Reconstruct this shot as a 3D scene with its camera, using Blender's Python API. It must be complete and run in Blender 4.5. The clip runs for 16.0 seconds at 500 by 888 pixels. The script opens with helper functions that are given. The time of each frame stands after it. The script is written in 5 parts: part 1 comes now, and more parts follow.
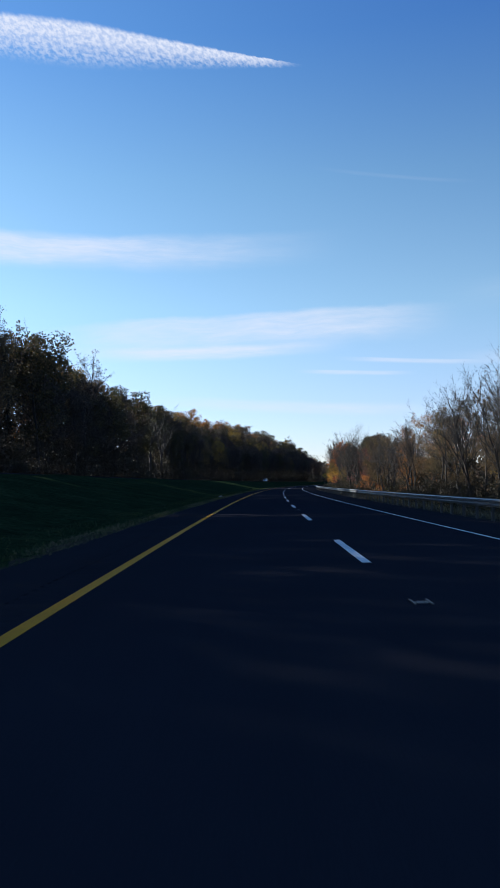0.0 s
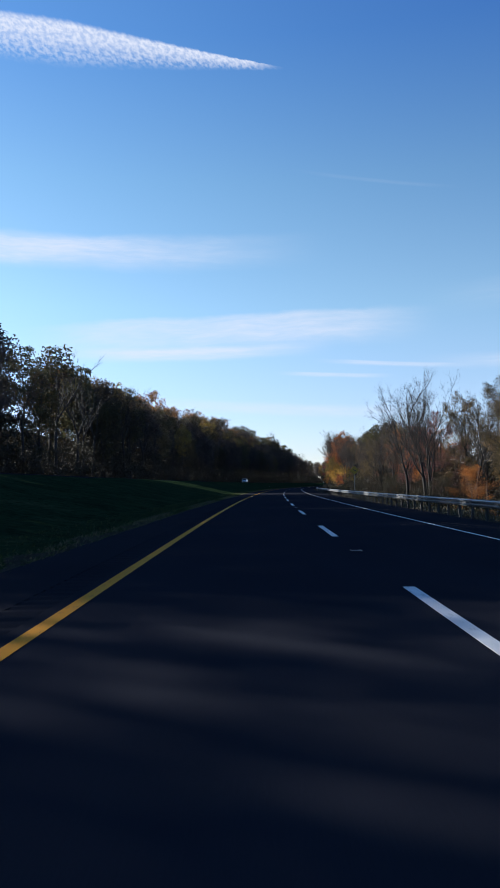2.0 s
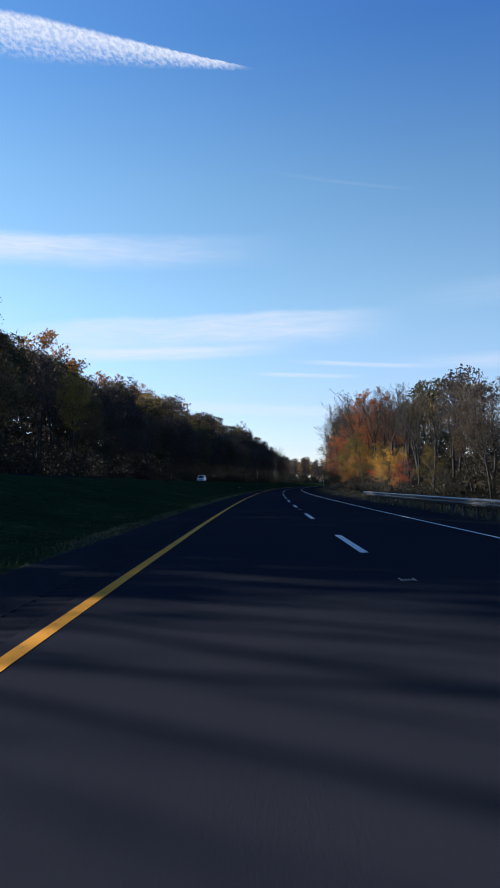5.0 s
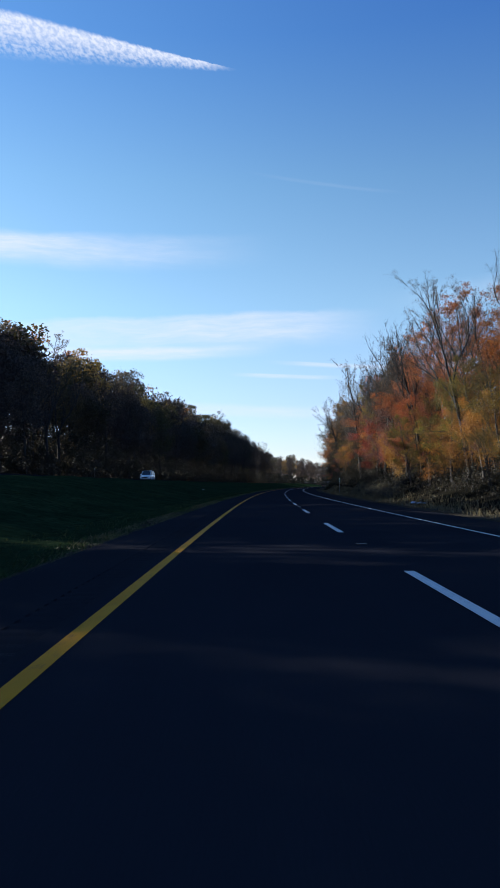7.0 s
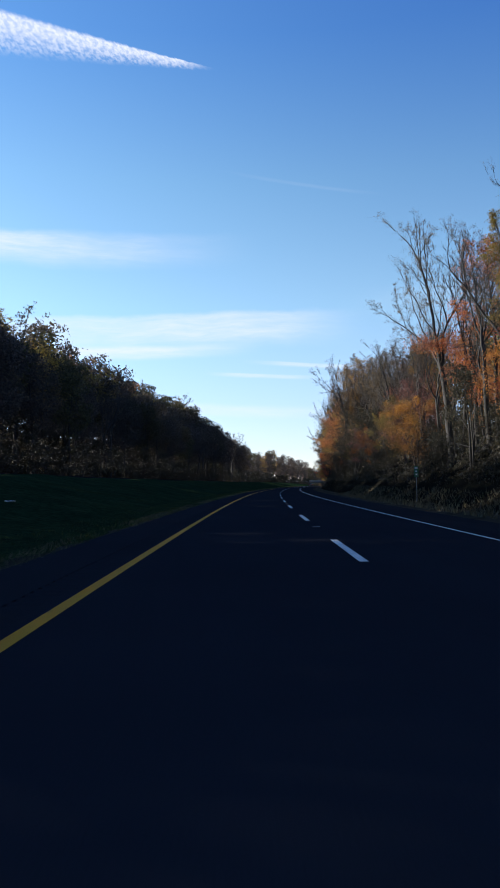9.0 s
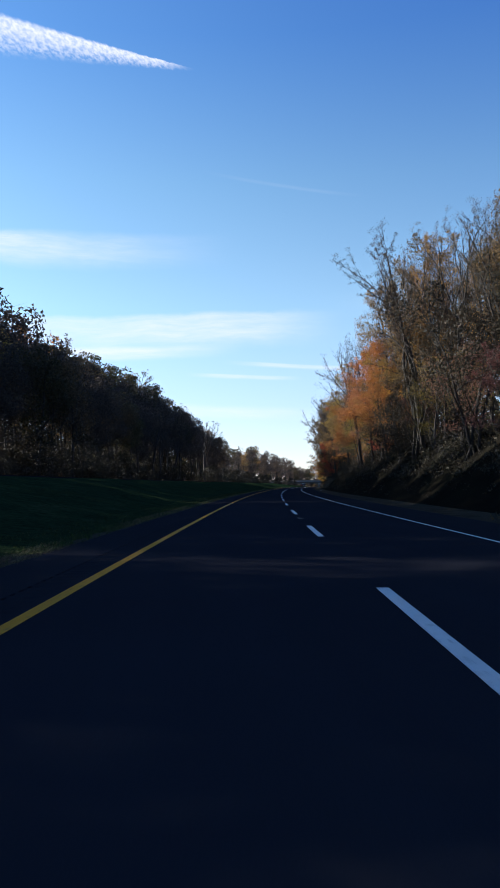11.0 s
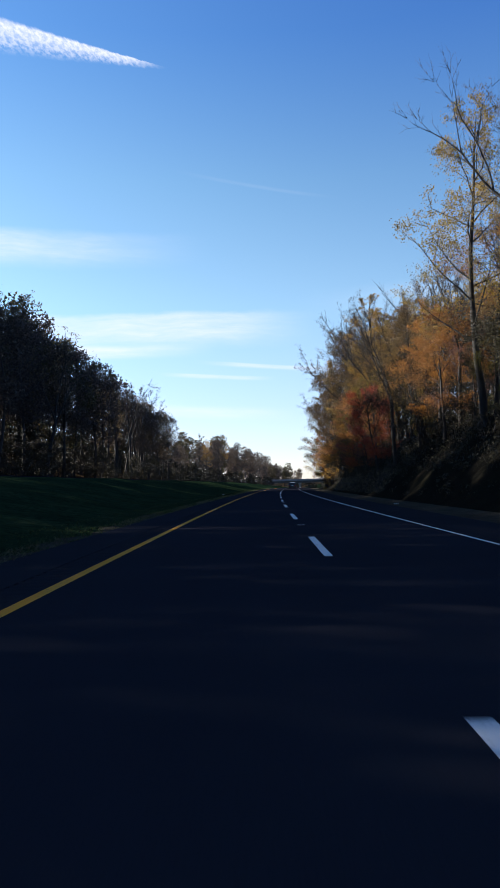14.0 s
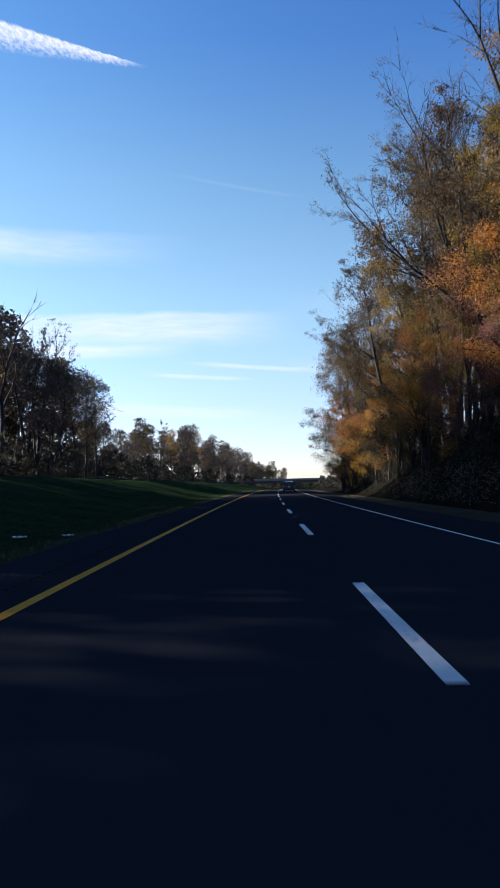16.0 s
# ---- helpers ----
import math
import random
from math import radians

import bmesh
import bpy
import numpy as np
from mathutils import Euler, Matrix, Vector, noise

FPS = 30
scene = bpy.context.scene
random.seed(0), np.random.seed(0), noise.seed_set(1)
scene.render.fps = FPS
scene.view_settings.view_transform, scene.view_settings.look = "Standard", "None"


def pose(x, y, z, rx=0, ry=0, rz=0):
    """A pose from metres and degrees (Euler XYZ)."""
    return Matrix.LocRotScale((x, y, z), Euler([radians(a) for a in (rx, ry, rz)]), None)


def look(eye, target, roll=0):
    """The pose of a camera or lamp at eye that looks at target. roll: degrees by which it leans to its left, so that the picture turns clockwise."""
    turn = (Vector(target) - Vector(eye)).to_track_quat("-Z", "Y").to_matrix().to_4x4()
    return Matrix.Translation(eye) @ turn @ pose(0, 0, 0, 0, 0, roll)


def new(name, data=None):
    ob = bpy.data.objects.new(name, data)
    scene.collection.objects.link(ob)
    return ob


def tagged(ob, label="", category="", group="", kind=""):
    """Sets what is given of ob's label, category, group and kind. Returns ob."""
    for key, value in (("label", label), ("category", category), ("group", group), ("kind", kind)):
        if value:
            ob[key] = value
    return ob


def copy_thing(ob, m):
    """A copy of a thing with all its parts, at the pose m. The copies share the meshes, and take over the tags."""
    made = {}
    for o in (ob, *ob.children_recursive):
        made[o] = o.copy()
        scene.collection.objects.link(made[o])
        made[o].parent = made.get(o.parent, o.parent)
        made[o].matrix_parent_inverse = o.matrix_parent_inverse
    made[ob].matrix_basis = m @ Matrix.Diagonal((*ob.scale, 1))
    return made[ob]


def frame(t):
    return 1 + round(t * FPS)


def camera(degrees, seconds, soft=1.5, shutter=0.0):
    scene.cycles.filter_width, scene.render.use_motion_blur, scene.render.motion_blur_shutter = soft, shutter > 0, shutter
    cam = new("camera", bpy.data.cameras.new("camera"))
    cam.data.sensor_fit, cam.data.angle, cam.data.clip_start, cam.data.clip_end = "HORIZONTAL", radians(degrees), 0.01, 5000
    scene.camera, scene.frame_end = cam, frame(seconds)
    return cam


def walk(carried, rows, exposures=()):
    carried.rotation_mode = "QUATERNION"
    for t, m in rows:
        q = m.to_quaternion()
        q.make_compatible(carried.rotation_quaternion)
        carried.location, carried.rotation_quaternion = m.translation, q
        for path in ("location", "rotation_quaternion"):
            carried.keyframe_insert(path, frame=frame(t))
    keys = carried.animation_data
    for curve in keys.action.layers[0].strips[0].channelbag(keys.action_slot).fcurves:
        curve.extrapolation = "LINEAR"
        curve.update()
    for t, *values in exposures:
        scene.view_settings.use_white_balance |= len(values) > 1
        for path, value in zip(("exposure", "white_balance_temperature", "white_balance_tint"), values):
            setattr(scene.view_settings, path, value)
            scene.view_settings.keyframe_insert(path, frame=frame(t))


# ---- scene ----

# ---- the road's line: s metres along, d metres to the right of it ----
BEND_S = (-2000, -100, 0, 100, 200, 300, 400, 500, 600, 700, 1300, 1400, 6000)
BEND_K = (0, 0.0004, 0.000456, 0.000407, 0.000381, 0.000447, 0.000482, 0.00038, 0.00028, 0.00028, 0.00028, 0, 0)
LINE_S = np.arange(-2000.0, 4001.0)
_k = np.interp(LINE_S, BEND_S, BEND_K)
LINE_H = np.concatenate([[0], np.cumsum((_k[1:] + _k[:-1]) / 2)])
LINE_H -= np.interp(0, LINE_S, LINE_H)
LINE_X = np.concatenate([[0], np.cumsum((np.sin(LINE_H[1:]) + np.sin(LINE_H[:-1])) / 2)])
LINE_Y = np.concatenate([[0], np.cumsum((np.cos(LINE_H[1:]) + np.cos(LINE_H[:-1])) / 2)])
LINE_X -= np.interp(0, LINE_S, LINE_X)
LINE_Y -= np.interp(0, LINE_S, LINE_Y)


def heading(s):
    """The road's heading at s, radians to the right of +y."""
    return float(np.interp(s, LINE_S, LINE_H))


def plan(s, d):
    """World x, y of the place s along the road and d to its right; takes arrays too."""
    h = np.interp(s, LINE_S, LINE_H)
    return np.interp(s, LINE_S, LINE_X) + d * np.cos(h), np.interp(s, LINE_S, LINE_Y) - d * np.sin(h)


def grade(s):
    """Height of the road surface: level, then falling away over a crest."""
    e = np.clip(np.asarray(s, float) - 640, 0, 420)
    return -3.4e-5 * e * e 


YELLOW, DASH, WHITE = -4.01, -0.35, 2.9
EDGE_L, EDGE_R = -5.85, 6.05

# ---- camera: seconds, s, d, yaw from the road's heading, pitch, lean to the right ----
ROWS = [
    (0.0, 0.00, -1.95, -0.52, 3.32, 1.08),
    (0.5, 16.87, -1.98, -0.59, 3.27, 1.11),
    (1.0, 33.75, -2.02, -0.58, 3.30, 1.21),
    (1.5, 50.63, -2.05, -0.62, 3.36, 1.10),
    (2.0, 67.52, -2.08, -0.56, 3.42, 0.88),
    (2.5, 84.42, -2.11, -0.58, 3.37, 0.90),
    (3.0, 101.33, -2.14, -0.63, 3.38, 0.94),
    (3.5, 118.24, -2.13, -0.62, 3.40, 0.98),
    (4.0, 135.16, -2.13, -0.57, 3.38, 1.09),
    (4.5, 152.08, -2.12, -0.51, 3.39, 1.05),
    (5.0, 169.01, -2.18, -0.49, 3.40, 1.02),
    (5.5, 185.94, -2.24, -0.47, 3.41, 1.00),
    (6.0, 202.88, -2.30, -0.45, 3.42, 0.97),
    (6.5, 219.82, -2.36, -0.43, 3.43, 0.95),
    (7.0, 236.76, -2.42, -0.41, 3.44, 0.92),
    (7.5, 253.71, -2.31, -0.42, 3.36, 0.95),
    (8.0, 270.67, -2.20, -0.36, 3.40, 1.13),
    (8.5, 287.62, -2.11, -0.29, 3.39, 1.13),
    (9.0, 304.58, -2.01, -0.18, 3.37, 1.04),
    (9.5, 321.55, -1.95, -0.24, 3.38, 1.10),
    (10.0, 338.51, -1.88, -0.30, 3.39, 1.16),
    (10.5, 355.48, -1.82, -0.35, 3.40, 1.22),
    (11.0, 372.45, -1.76, -0.41, 3.41, 1.27),
    (11.5, 389.43, -1.69, -0.47, 3.42, 1.33),
    (12.0, 406.41, -1.60, -0.57, 3.36, 1.36),
    (12.5, 423.40, -1.50, -0.65, 3.30, 1.25),
    (13.0, 440.40, -1.47, -0.73, 3.35, 1.27),
    (13.5, 457.42, -1.45, -0.78, 3.31, 1.36),
    (14.0, 474.46, -1.42, -0.77, 3.36, 1.43),
    (14.5, 491.51, -1.44, -0.78, 3.34, 1.34),
    (15.0, 508.58, -1.46, -0.80, 3.41, 1.42),
    (15.5, 525.66, -1.47, -0.72, 3.39, 1.28),
    (16.0, 542.76, -1.49, -0.70, 3.36, 1.41),
]
EYE = 1.21


def eye_pose(s, d, yaw, pitch, lean):
    x, y = plan(s, d)
    a, p = heading(s) + radians(yaw), radians(pitch)
    eye = Vector((x, y, EYE))
    return look(eye, eye + Vector((math.sin(a) * math.cos(p), math.cos(a) * math.cos(p), math.sin(p))), -lean)


cam = camera(39.66, 16.0, soft=1.4, shutter=0.1)
# the exposure rises a little as darker woods fill the view
walk(cam, [(t, eye_pose(*r)) for t, *r in ROWS], [(0.0, 1.1, 6150, 9), (4.5, 1.12, 6100, 9), (8.0, 1.26, 6200, 9), (11.5, 1.4, 6300, 10), (16.0, 1.42, 6350, 10)])

# ---- sky, clouds and sun ----
SUN_AZ, SUN_EL = -62.0, 22.5
world = bpy.data.worlds.new("sky")
scene.world = world
world.use_nodes = True
wn, wl = world.node_tree.nodes, world.node_tree.links
wn.clear()


def wmath(op, a, b=None, c=None, clamp=False):
    n = wn.new("ShaderNodeMath")
    n.operation, n.use_clamp = op, clamp
    for i, v in enumerate((a, b, c)):
        if v is None:
            continue
        if isinstance(v, (int, float)):
            n.inputs[i].default_value = v
        else:
            wl.new(v, n.inputs[i])
    return n.outputs[0]


def wsmooth(v, lo, hi):
    n = wn.new("ShaderNodeMapRange")
    n.interpolation_type = "SMOOTHSTEP"
    wl.new(v, n.inputs[0])
    n.inputs[1].default_value, n.inputs[2].default_value = lo, hi
    return n.outputs[0]


def wnoise(u, v, su, sv, detail=4.0, rough=0.55, off=0.0):
    c = wn.new("ShaderNodeCombineXYZ")
    wl.new(wmath("MULTIPLY_ADD", u, su, off), c.inputs[0])
    wl.new(wmath("MULTIPLY", v, sv), c.inputs[1])
    n = wn.new("ShaderNodeTexNoise")
    n.inputs["Scale"].default_value = 1.0
    n.inputs["Detail"].default_value, n.inputs["Roughness"].default_value = detail, rough
    wl.new(c.outputs[0], n.inputs["Vector"])
    return n.outputs[0]


sky = wn.new("ShaderNodeTexSky")
sky.sky_type, sky.sun_disc = "NISHITA", False
sky.sun_elevation, sky.sun_rotation = radians(SUN_EL), radians(SUN_AZ)
sky.altitude, sky.air_density, sky.dust_density, sky.ozone_density = 100, 1.0, 0.2, 4.4
tc = wn.new("ShaderNodeTexCoord")
sep = wn.new("ShaderNodeSeparateXYZ")
wl.new(tc.outputs["Generated"], sep.inputs[0])
AZ = wmath("MULTIPLY", wmath("ARCTAN2", sep.outputs[0], sep.outputs[1]), 57.29578)
EL = wmath("MULTIPLY", wmath("ARCSINE", sep.outputs[2]), 57.29578)


def streak(az, el, slope, left, right, thick, taper, dens, grain, off, bend=0.0, crisp=0.0):
    """One long cloud: middle at az, el (degrees), its ends fading over taper degrees, thick in elevation; crisp: how sharp its upper edge is."""
    u = wmath("SUBTRACT", AZ, az)
    v = wmath("SUBTRACT", wmath("SUBTRACT", EL, el), wmath("MULTIPLY", u, slope))
    if bend:
        v = wmath("SUBTRACT", v, wmath("MULTIPLY", wmath("MULTIPLY", u, u), bend))
    warp = wmath("MULTIPLY", wmath("SUBTRACT", wnoise(u, v, 0.16, 0.4, 5, 0.55, off), 0.5), thick * 1.0)
    v = wmath("ADD", v, warp)
    w = wmath("DIVIDE", v, thick)
    body = wmath("MULTIPLY", wsmooth(w, 1.7 - 0.6 * crisp, 0.2 + 0.6 * crisp), wsmooth(w, -1.8, -0.2))
    ends = wmath("MULTIPLY", wsmooth(u, left, left + taper), wsmooth(u, right, right - taper))
    tex = wmath("MULTIPLY_ADD", wnoise(u, v, *grain, 5, 0.6, off + 7), 1.3, 0.3)
    fibre = wmath("MULTIPLY_ADD", wnoise(wmath("MULTIPLY_ADD", v, 1.5, u), v, 0.35, 3.2, 4, 0.6, off + 3), 1.2, 0.4)
    return wmath("MULTIPLY", wmath("MULTIPLY", body, ends), wmath("MULTIPLY", wmath("MULTIPLY", tex, fibre), dens))


# the broad feathered trail high up: its upper side is crisp, its body breaks into small cells, and it narrows to a point
u0 = wmath("SUBTRACT", AZ, 3.4)
grow_ = wmath("MULTIPLY", wmath("SUBTRACT", 1.8, u0), 0.066)
width = wmath("MULTIPLY", wmath("MINIMUM", wmath("MAXIMUM", grow_, 0.0), 1.25), wsmooth(u0, -44.0, -20.0))
mid = wmath("ADD", wmath("MULTIPLY", wmath("MULTIPLY", u0, u0), -0.00326), wmath("MULTIPLY_ADD", u0, -0.1066, 31.9))
v0 = wmath("SUBTRACT", EL, mid)
ribs = wnoise(wmath("ADD", u0, wmath("MULTIPLY", v0, 0.9)), v0, 1.7, 0.9, 4, 0.62, 3.0)
v1 = wmath("ADD", v0, wmath("MULTIPLY", wmath("SUBTRACT", ribs, 0.5), 0.3))
cells = wnoise(wmath("ADD", u0, wmath("MULTIPLY", v0, 0.5)), v0, 2.6, 3.4, 4, 0.6, 9.0)
r0 = wmath("DIVIDE", v1, wmath("ADD", width, 0.03))
edge = wmath("MULTIPLY", wsmooth(r0, 1.15, 0.8), wsmooth(r0, -1.35, -0.45))
solid = wmath("MULTIPLY", wsmooth(r0, -0.9, 0.75), 0.62)
trail = wmath("MULTIPLY", edge, wmath("ADD", solid, wmath("MULTIPLY", wsmooth(cells, 0.33, 0.66), 0.52)))
trail = wmath("MULTIPLY", trail, wsmooth(u0, 1.3, -2.5))
clouds = [
    wmath("MULTIPLY", trail, 0.86),
    streak(-20.0, 18.6, 0.02, -70, 29, 1.0, 26, 0.62, (0.12, 0.8), 11, 0.0, 0.5),
    streak(-1.5, 12.75, 0.05, -17, 19, 1.15, 11, 0.5, (0.12, 0.9), 23, -0.0022, 0.8),
    streak(-5.0, 10.85, 0.03, -11, 14, 0.42, 11, 0.6, (0.2, 1.6), 31, 0.0, 0.3),
    streak(12.0, 9.75, -0.08, -6, 8, 0.16, 6, 0.42, (0.3, 2), 41, 0.0, 0.5),
    streak(7.5, 9.0, -0.05, -4.5, 6, 0.15, 4, 0.42, (0.3, 2), 47, 0.0, 0.5),
    streak(3.0, 6.3, -0.055, -13, 13, 0.4, 8, 0.34, (0.2, 2), 53),
    streak(11.5, 23.8, -0.17, -7, 8, 0.12, 6, 0.05, (0.4, 2), 61),
    streak(24.0, 9.4, -0.03, -10, 30, 0.5, 9, 0.3, (0.2, 1.4), 67),
    streak(26.0, 14.8, 0.03, -12, 34, 0.9, 14, 0.16, (0.15, 1.0), 71),
]
total = clouds[0]
for c in clouds[1:]:
    total = wmath("ADD", total, c)
total = wmath("MINIMUM", total, 0.95)
cmix = wn.new("ShaderNodeMix")
cmix.data_type = "RGBA"
wl.new(total, cmix.inputs[0])
rich = wn.new("ShaderNodeHueSaturation")
# paler towards the horizon, deeper overhead
depth = wn.new("ShaderNodeMapRange")
wl.new(EL, depth.inputs[0])
for i, v in enumerate((0.0, 34.0, 0.78, 1.1)):
    depth.inputs[i + 1].default_value = v
wl.new(depth.outputs[0], rich.inputs["Saturation"])
wl.new(sky.outputs[0], rich.inputs["Color"])
# the hue by height: milky at the horizon, light azure above it, deeper blue overhead and away from the sun
hue = wn.new("ShaderNodeValToRGB")
wl.new(wmath("DIVIDE", EL, 40.0), hue.inputs[0])
stops = ((0.0, (1.0, 0.9, 0.97)), (0.16, (0.98, 0.93, 0.98)), (0.36, (1.08, 1.1, 0.98)), (0.6, (1.1, 1.13, 0.98)), (0.85, (1.0, 1.03, 1.03)))
while len(hue.color_ramp.elements) < len(stops):
    hue.color_ramp.elements.new(0.5)
for e_, (p_, c_) in zip(hue.color_ramp.elements, stops):
    e_.position, e_.color = p_, (*c_, 1)
azure = wn.new("ShaderNodeMix")
azure.data_type, azure.blend_type = "RGBA", "MULTIPLY"
azure.inputs[0].default_value = 1.0
wl.new(rich.outputs[0], azure.inputs[6])
wl.new(hue.outputs[0], azure.inputs[7])
deep = wn.new("ShaderNodeMix")
deep.data_type, deep.blend_type = "RGBA", "MULTIPLY"
wl.new(wsmooth(wmath("MULTIPLY_ADD", AZ, 0.6, EL), 22.0, 68.0), deep.inputs[0])
wl.new(azure.outputs[2], deep.inputs[6])
deep.inputs[7].default_value = (0.62, 0.74, 1.0, 1)
wl.new(deep.outputs[2], cmix.inputs[6])
cmix.inputs[7].default_value = (4.5, 4.6, 5.15, 1)
bg = wn.new("ShaderNodeBackground")
bg.inputs[1].default_value = 0.086
wl.new(cmix.outputs[2], bg.inputs[0])
wo = wn.new("ShaderNodeOutputWorld")
wl.new(bg.outputs[0], wo.inputs[0])

sun = new("sun", bpy.data.lights.new("sun", "SUN"))
sun.data.energy, sun.data.angle, sun.data.color = 5.0, radians(0.5), (1.0, 0.93, 0.82)
_a, _e = radians(SUN_AZ), radians(SUN_EL)
sun.matrix_world = look((300 * math.sin(_a) * math.cos(_e), 300 * math.cos(_a) * math.cos(_e), 300 * math.sin(_e)), (0, 0, 0))

# ---- materials ----
def material(name):
    m = bpy.data.materials.new(name)
    m.use_nodes = True
    n, l = m.node_tree.nodes, m.node_tree.links
    return m, n, l, n["Principled BSDF"]


def put(l, n, sock, v):
    if isinstance(v, (int, float)):
        sock.default_value = v
    elif isinstance(v, tuple):
        sock.default_value = (*v, 1) if len(v) == 3 else v
    else:
        l.new(v, sock)


def tex_noise(n, l, scale, detail=4, rough=0.55, vec=None, stretch=None):
    t = n.new("ShaderNodeTexNoise")
    t.inputs["Scale"].default_value, t.inputs["Detail"].default_value, t.inputs["Roughness"].default_value = scale, detail, rough
    if vec is None:
        vec = n.new("ShaderNodeNewGeometry").outputs["Position"]
    if stretch:
        mp = n.new("ShaderNodeMapping")
        mp.inputs["Scale"].default_value = stretch
        l.new(vec, mp.inputs[0])
        vec = mp.outputs[0]
    l.new(vec, t.inputs["Vector"])
    return t.outputs[0]


def ramp(n, l, fac, stops):
    r = n.new("ShaderNodeValToRGB")
    e = r.color_ramp.elements
    while len(e) < len(stops):
        e.new(0.5)
    for k, (p, c) in zip(e, stops):
        k.position, k.color = p, (*c, 1)
    l.new(fac, r.inputs[0])
    return r.outputs[0]


def mixrgb(n, l, fac, a, b, kind="MIX"):
    m = n.new("ShaderNodeMix")
    m.data_type, m.blend_type = "RGBA", kind
    put(l, n, m.inputs[0], fac)
    put(l, n, m.inputs[6], a)
    put(l, n, m.inputs[7], b)
    return m.outputs[2]


def bump(n, l, height, strength, dist, bsdf):
    b = n.new("ShaderNodeBump")
    b.inputs["Strength"].default_value, b.inputs["Distance"].default_value = strength, dist
    l.new(height, b.inputs["Height"])
    l.new(b.outputs[0], bsdf.inputs["Normal"])


def plain(name, colour, rough, metal=0.0, vary=0.15, scale=3.0, grain=40.0, relief=0.003, coat=0.0, own=False):
    """A surface of one colour with stains and fine grain."""
    m, n, l, b = material(name)
    vec = n.new("ShaderNodeTexCoord").outputs["Object"] if own else None
    big, fine = tex_noise(n, l, scale, 3, vec=vec), tex_noise(n, l, grain, 4, vec=vec)
    dark, light = tuple(c * (1 - vary) for c in colour), tuple(min(c * (1 + vary), 1) for c in colour)
    c = mixrgb(n, l, fine, ramp(n, l, big, ((0.3, dark), (0.7, light))), colour)
    l.new(c, b.inputs["Base Color"])
    b.inputs["Roughness"].default_value, b.inputs["Metallic"].default_value = rough, metal
    b.inputs["Coat Weight"].default_value = coat
    bump(n, l, fine, 0.4, relief, b)
    return m


def asphalt(name, tone, patch):
    m, n, l, b = material(name)
    stone, stain = tex_noise(n, l, 70, 3, 0.7), tex_noise(n, l, 0.35, 5, 0.6)
    long = tex_noise(n, l, 1.0, 4, 0.6, stretch=(1.3, 0.05, 1))
    c = ramp(n, l, stone, ((0.3, tuple(t * 0.6 for t in tone)), (0.7, tuple(t * 1.5 for t in tone))))
    c = mixrgb(n, l, stain, c, tuple(t * patch for t in tone))
    c = mixrgb(n, l, mul(n, l, long, 0.5), c, tuple(t * 0.55 for t in tone))
    l.new(c, b.inputs["Base Color"])
    b.inputs["Roughness"].default_value = 0.9
    b.inputs["Specular IOR Level"].default_value = 0.0
    bump(n, l, stone, 0.6, 0.006, b)
    return m


def mul(n, l, a, f):
    m = n.new("ShaderNodeMath")
    m.operation = "MULTIPLY"
    l.new(a, m.inputs[0])
    m.inputs[1].default_value = f
    return m.outputs[0]


def worn_paint(name, colour, under):
    m, n, l, b = material(name)
    wear, dirt = tex_noise(n, l, 9, 6, 0.75), tex_noise(n, l, 1.2, 3)
    w = ramp(n, l, wear, ((0.33, (1, 1, 1)), (0.42, (0, 0, 0))))
    c = mixrgb(n, l, dirt, colour, tuple(k * 0.7 for k in colour))
    l.new(mixrgb(n, l, w, c, under), b.inputs["Base Color"])
    b.inputs["Roughness"].default_value = 0.85
    b.inputs["Specular IOR Level"].default_value = 0.1
    bump(n, l, wear, 0.3, 0.003, b)
    return m


def soil(name, stops, scale, fine=12.0, relief=0.05):
    m, n, l, b = material(name)
    a, f = tex_noise(n, l, scale, 5, 0.6), tex_noise(n, l, fine, 5, 0.7)
    c = ramp(n, l, a, stops)
    c = mixrgb(n, l, ramp(n, l, f, ((0.3, (0, 0, 0)), (0.75, (1, 1, 1)))), c, tuple(k * 0.45 for k in stops[0][1]))
    l.new(c, b.inputs["Base Color"])
    b.inputs["Roughness"].default_value = 0.95
    b.inputs["Specular IOR Level"].default_value = 0.0
    bump(n, l, f, 0.8, relief, b)
    return m


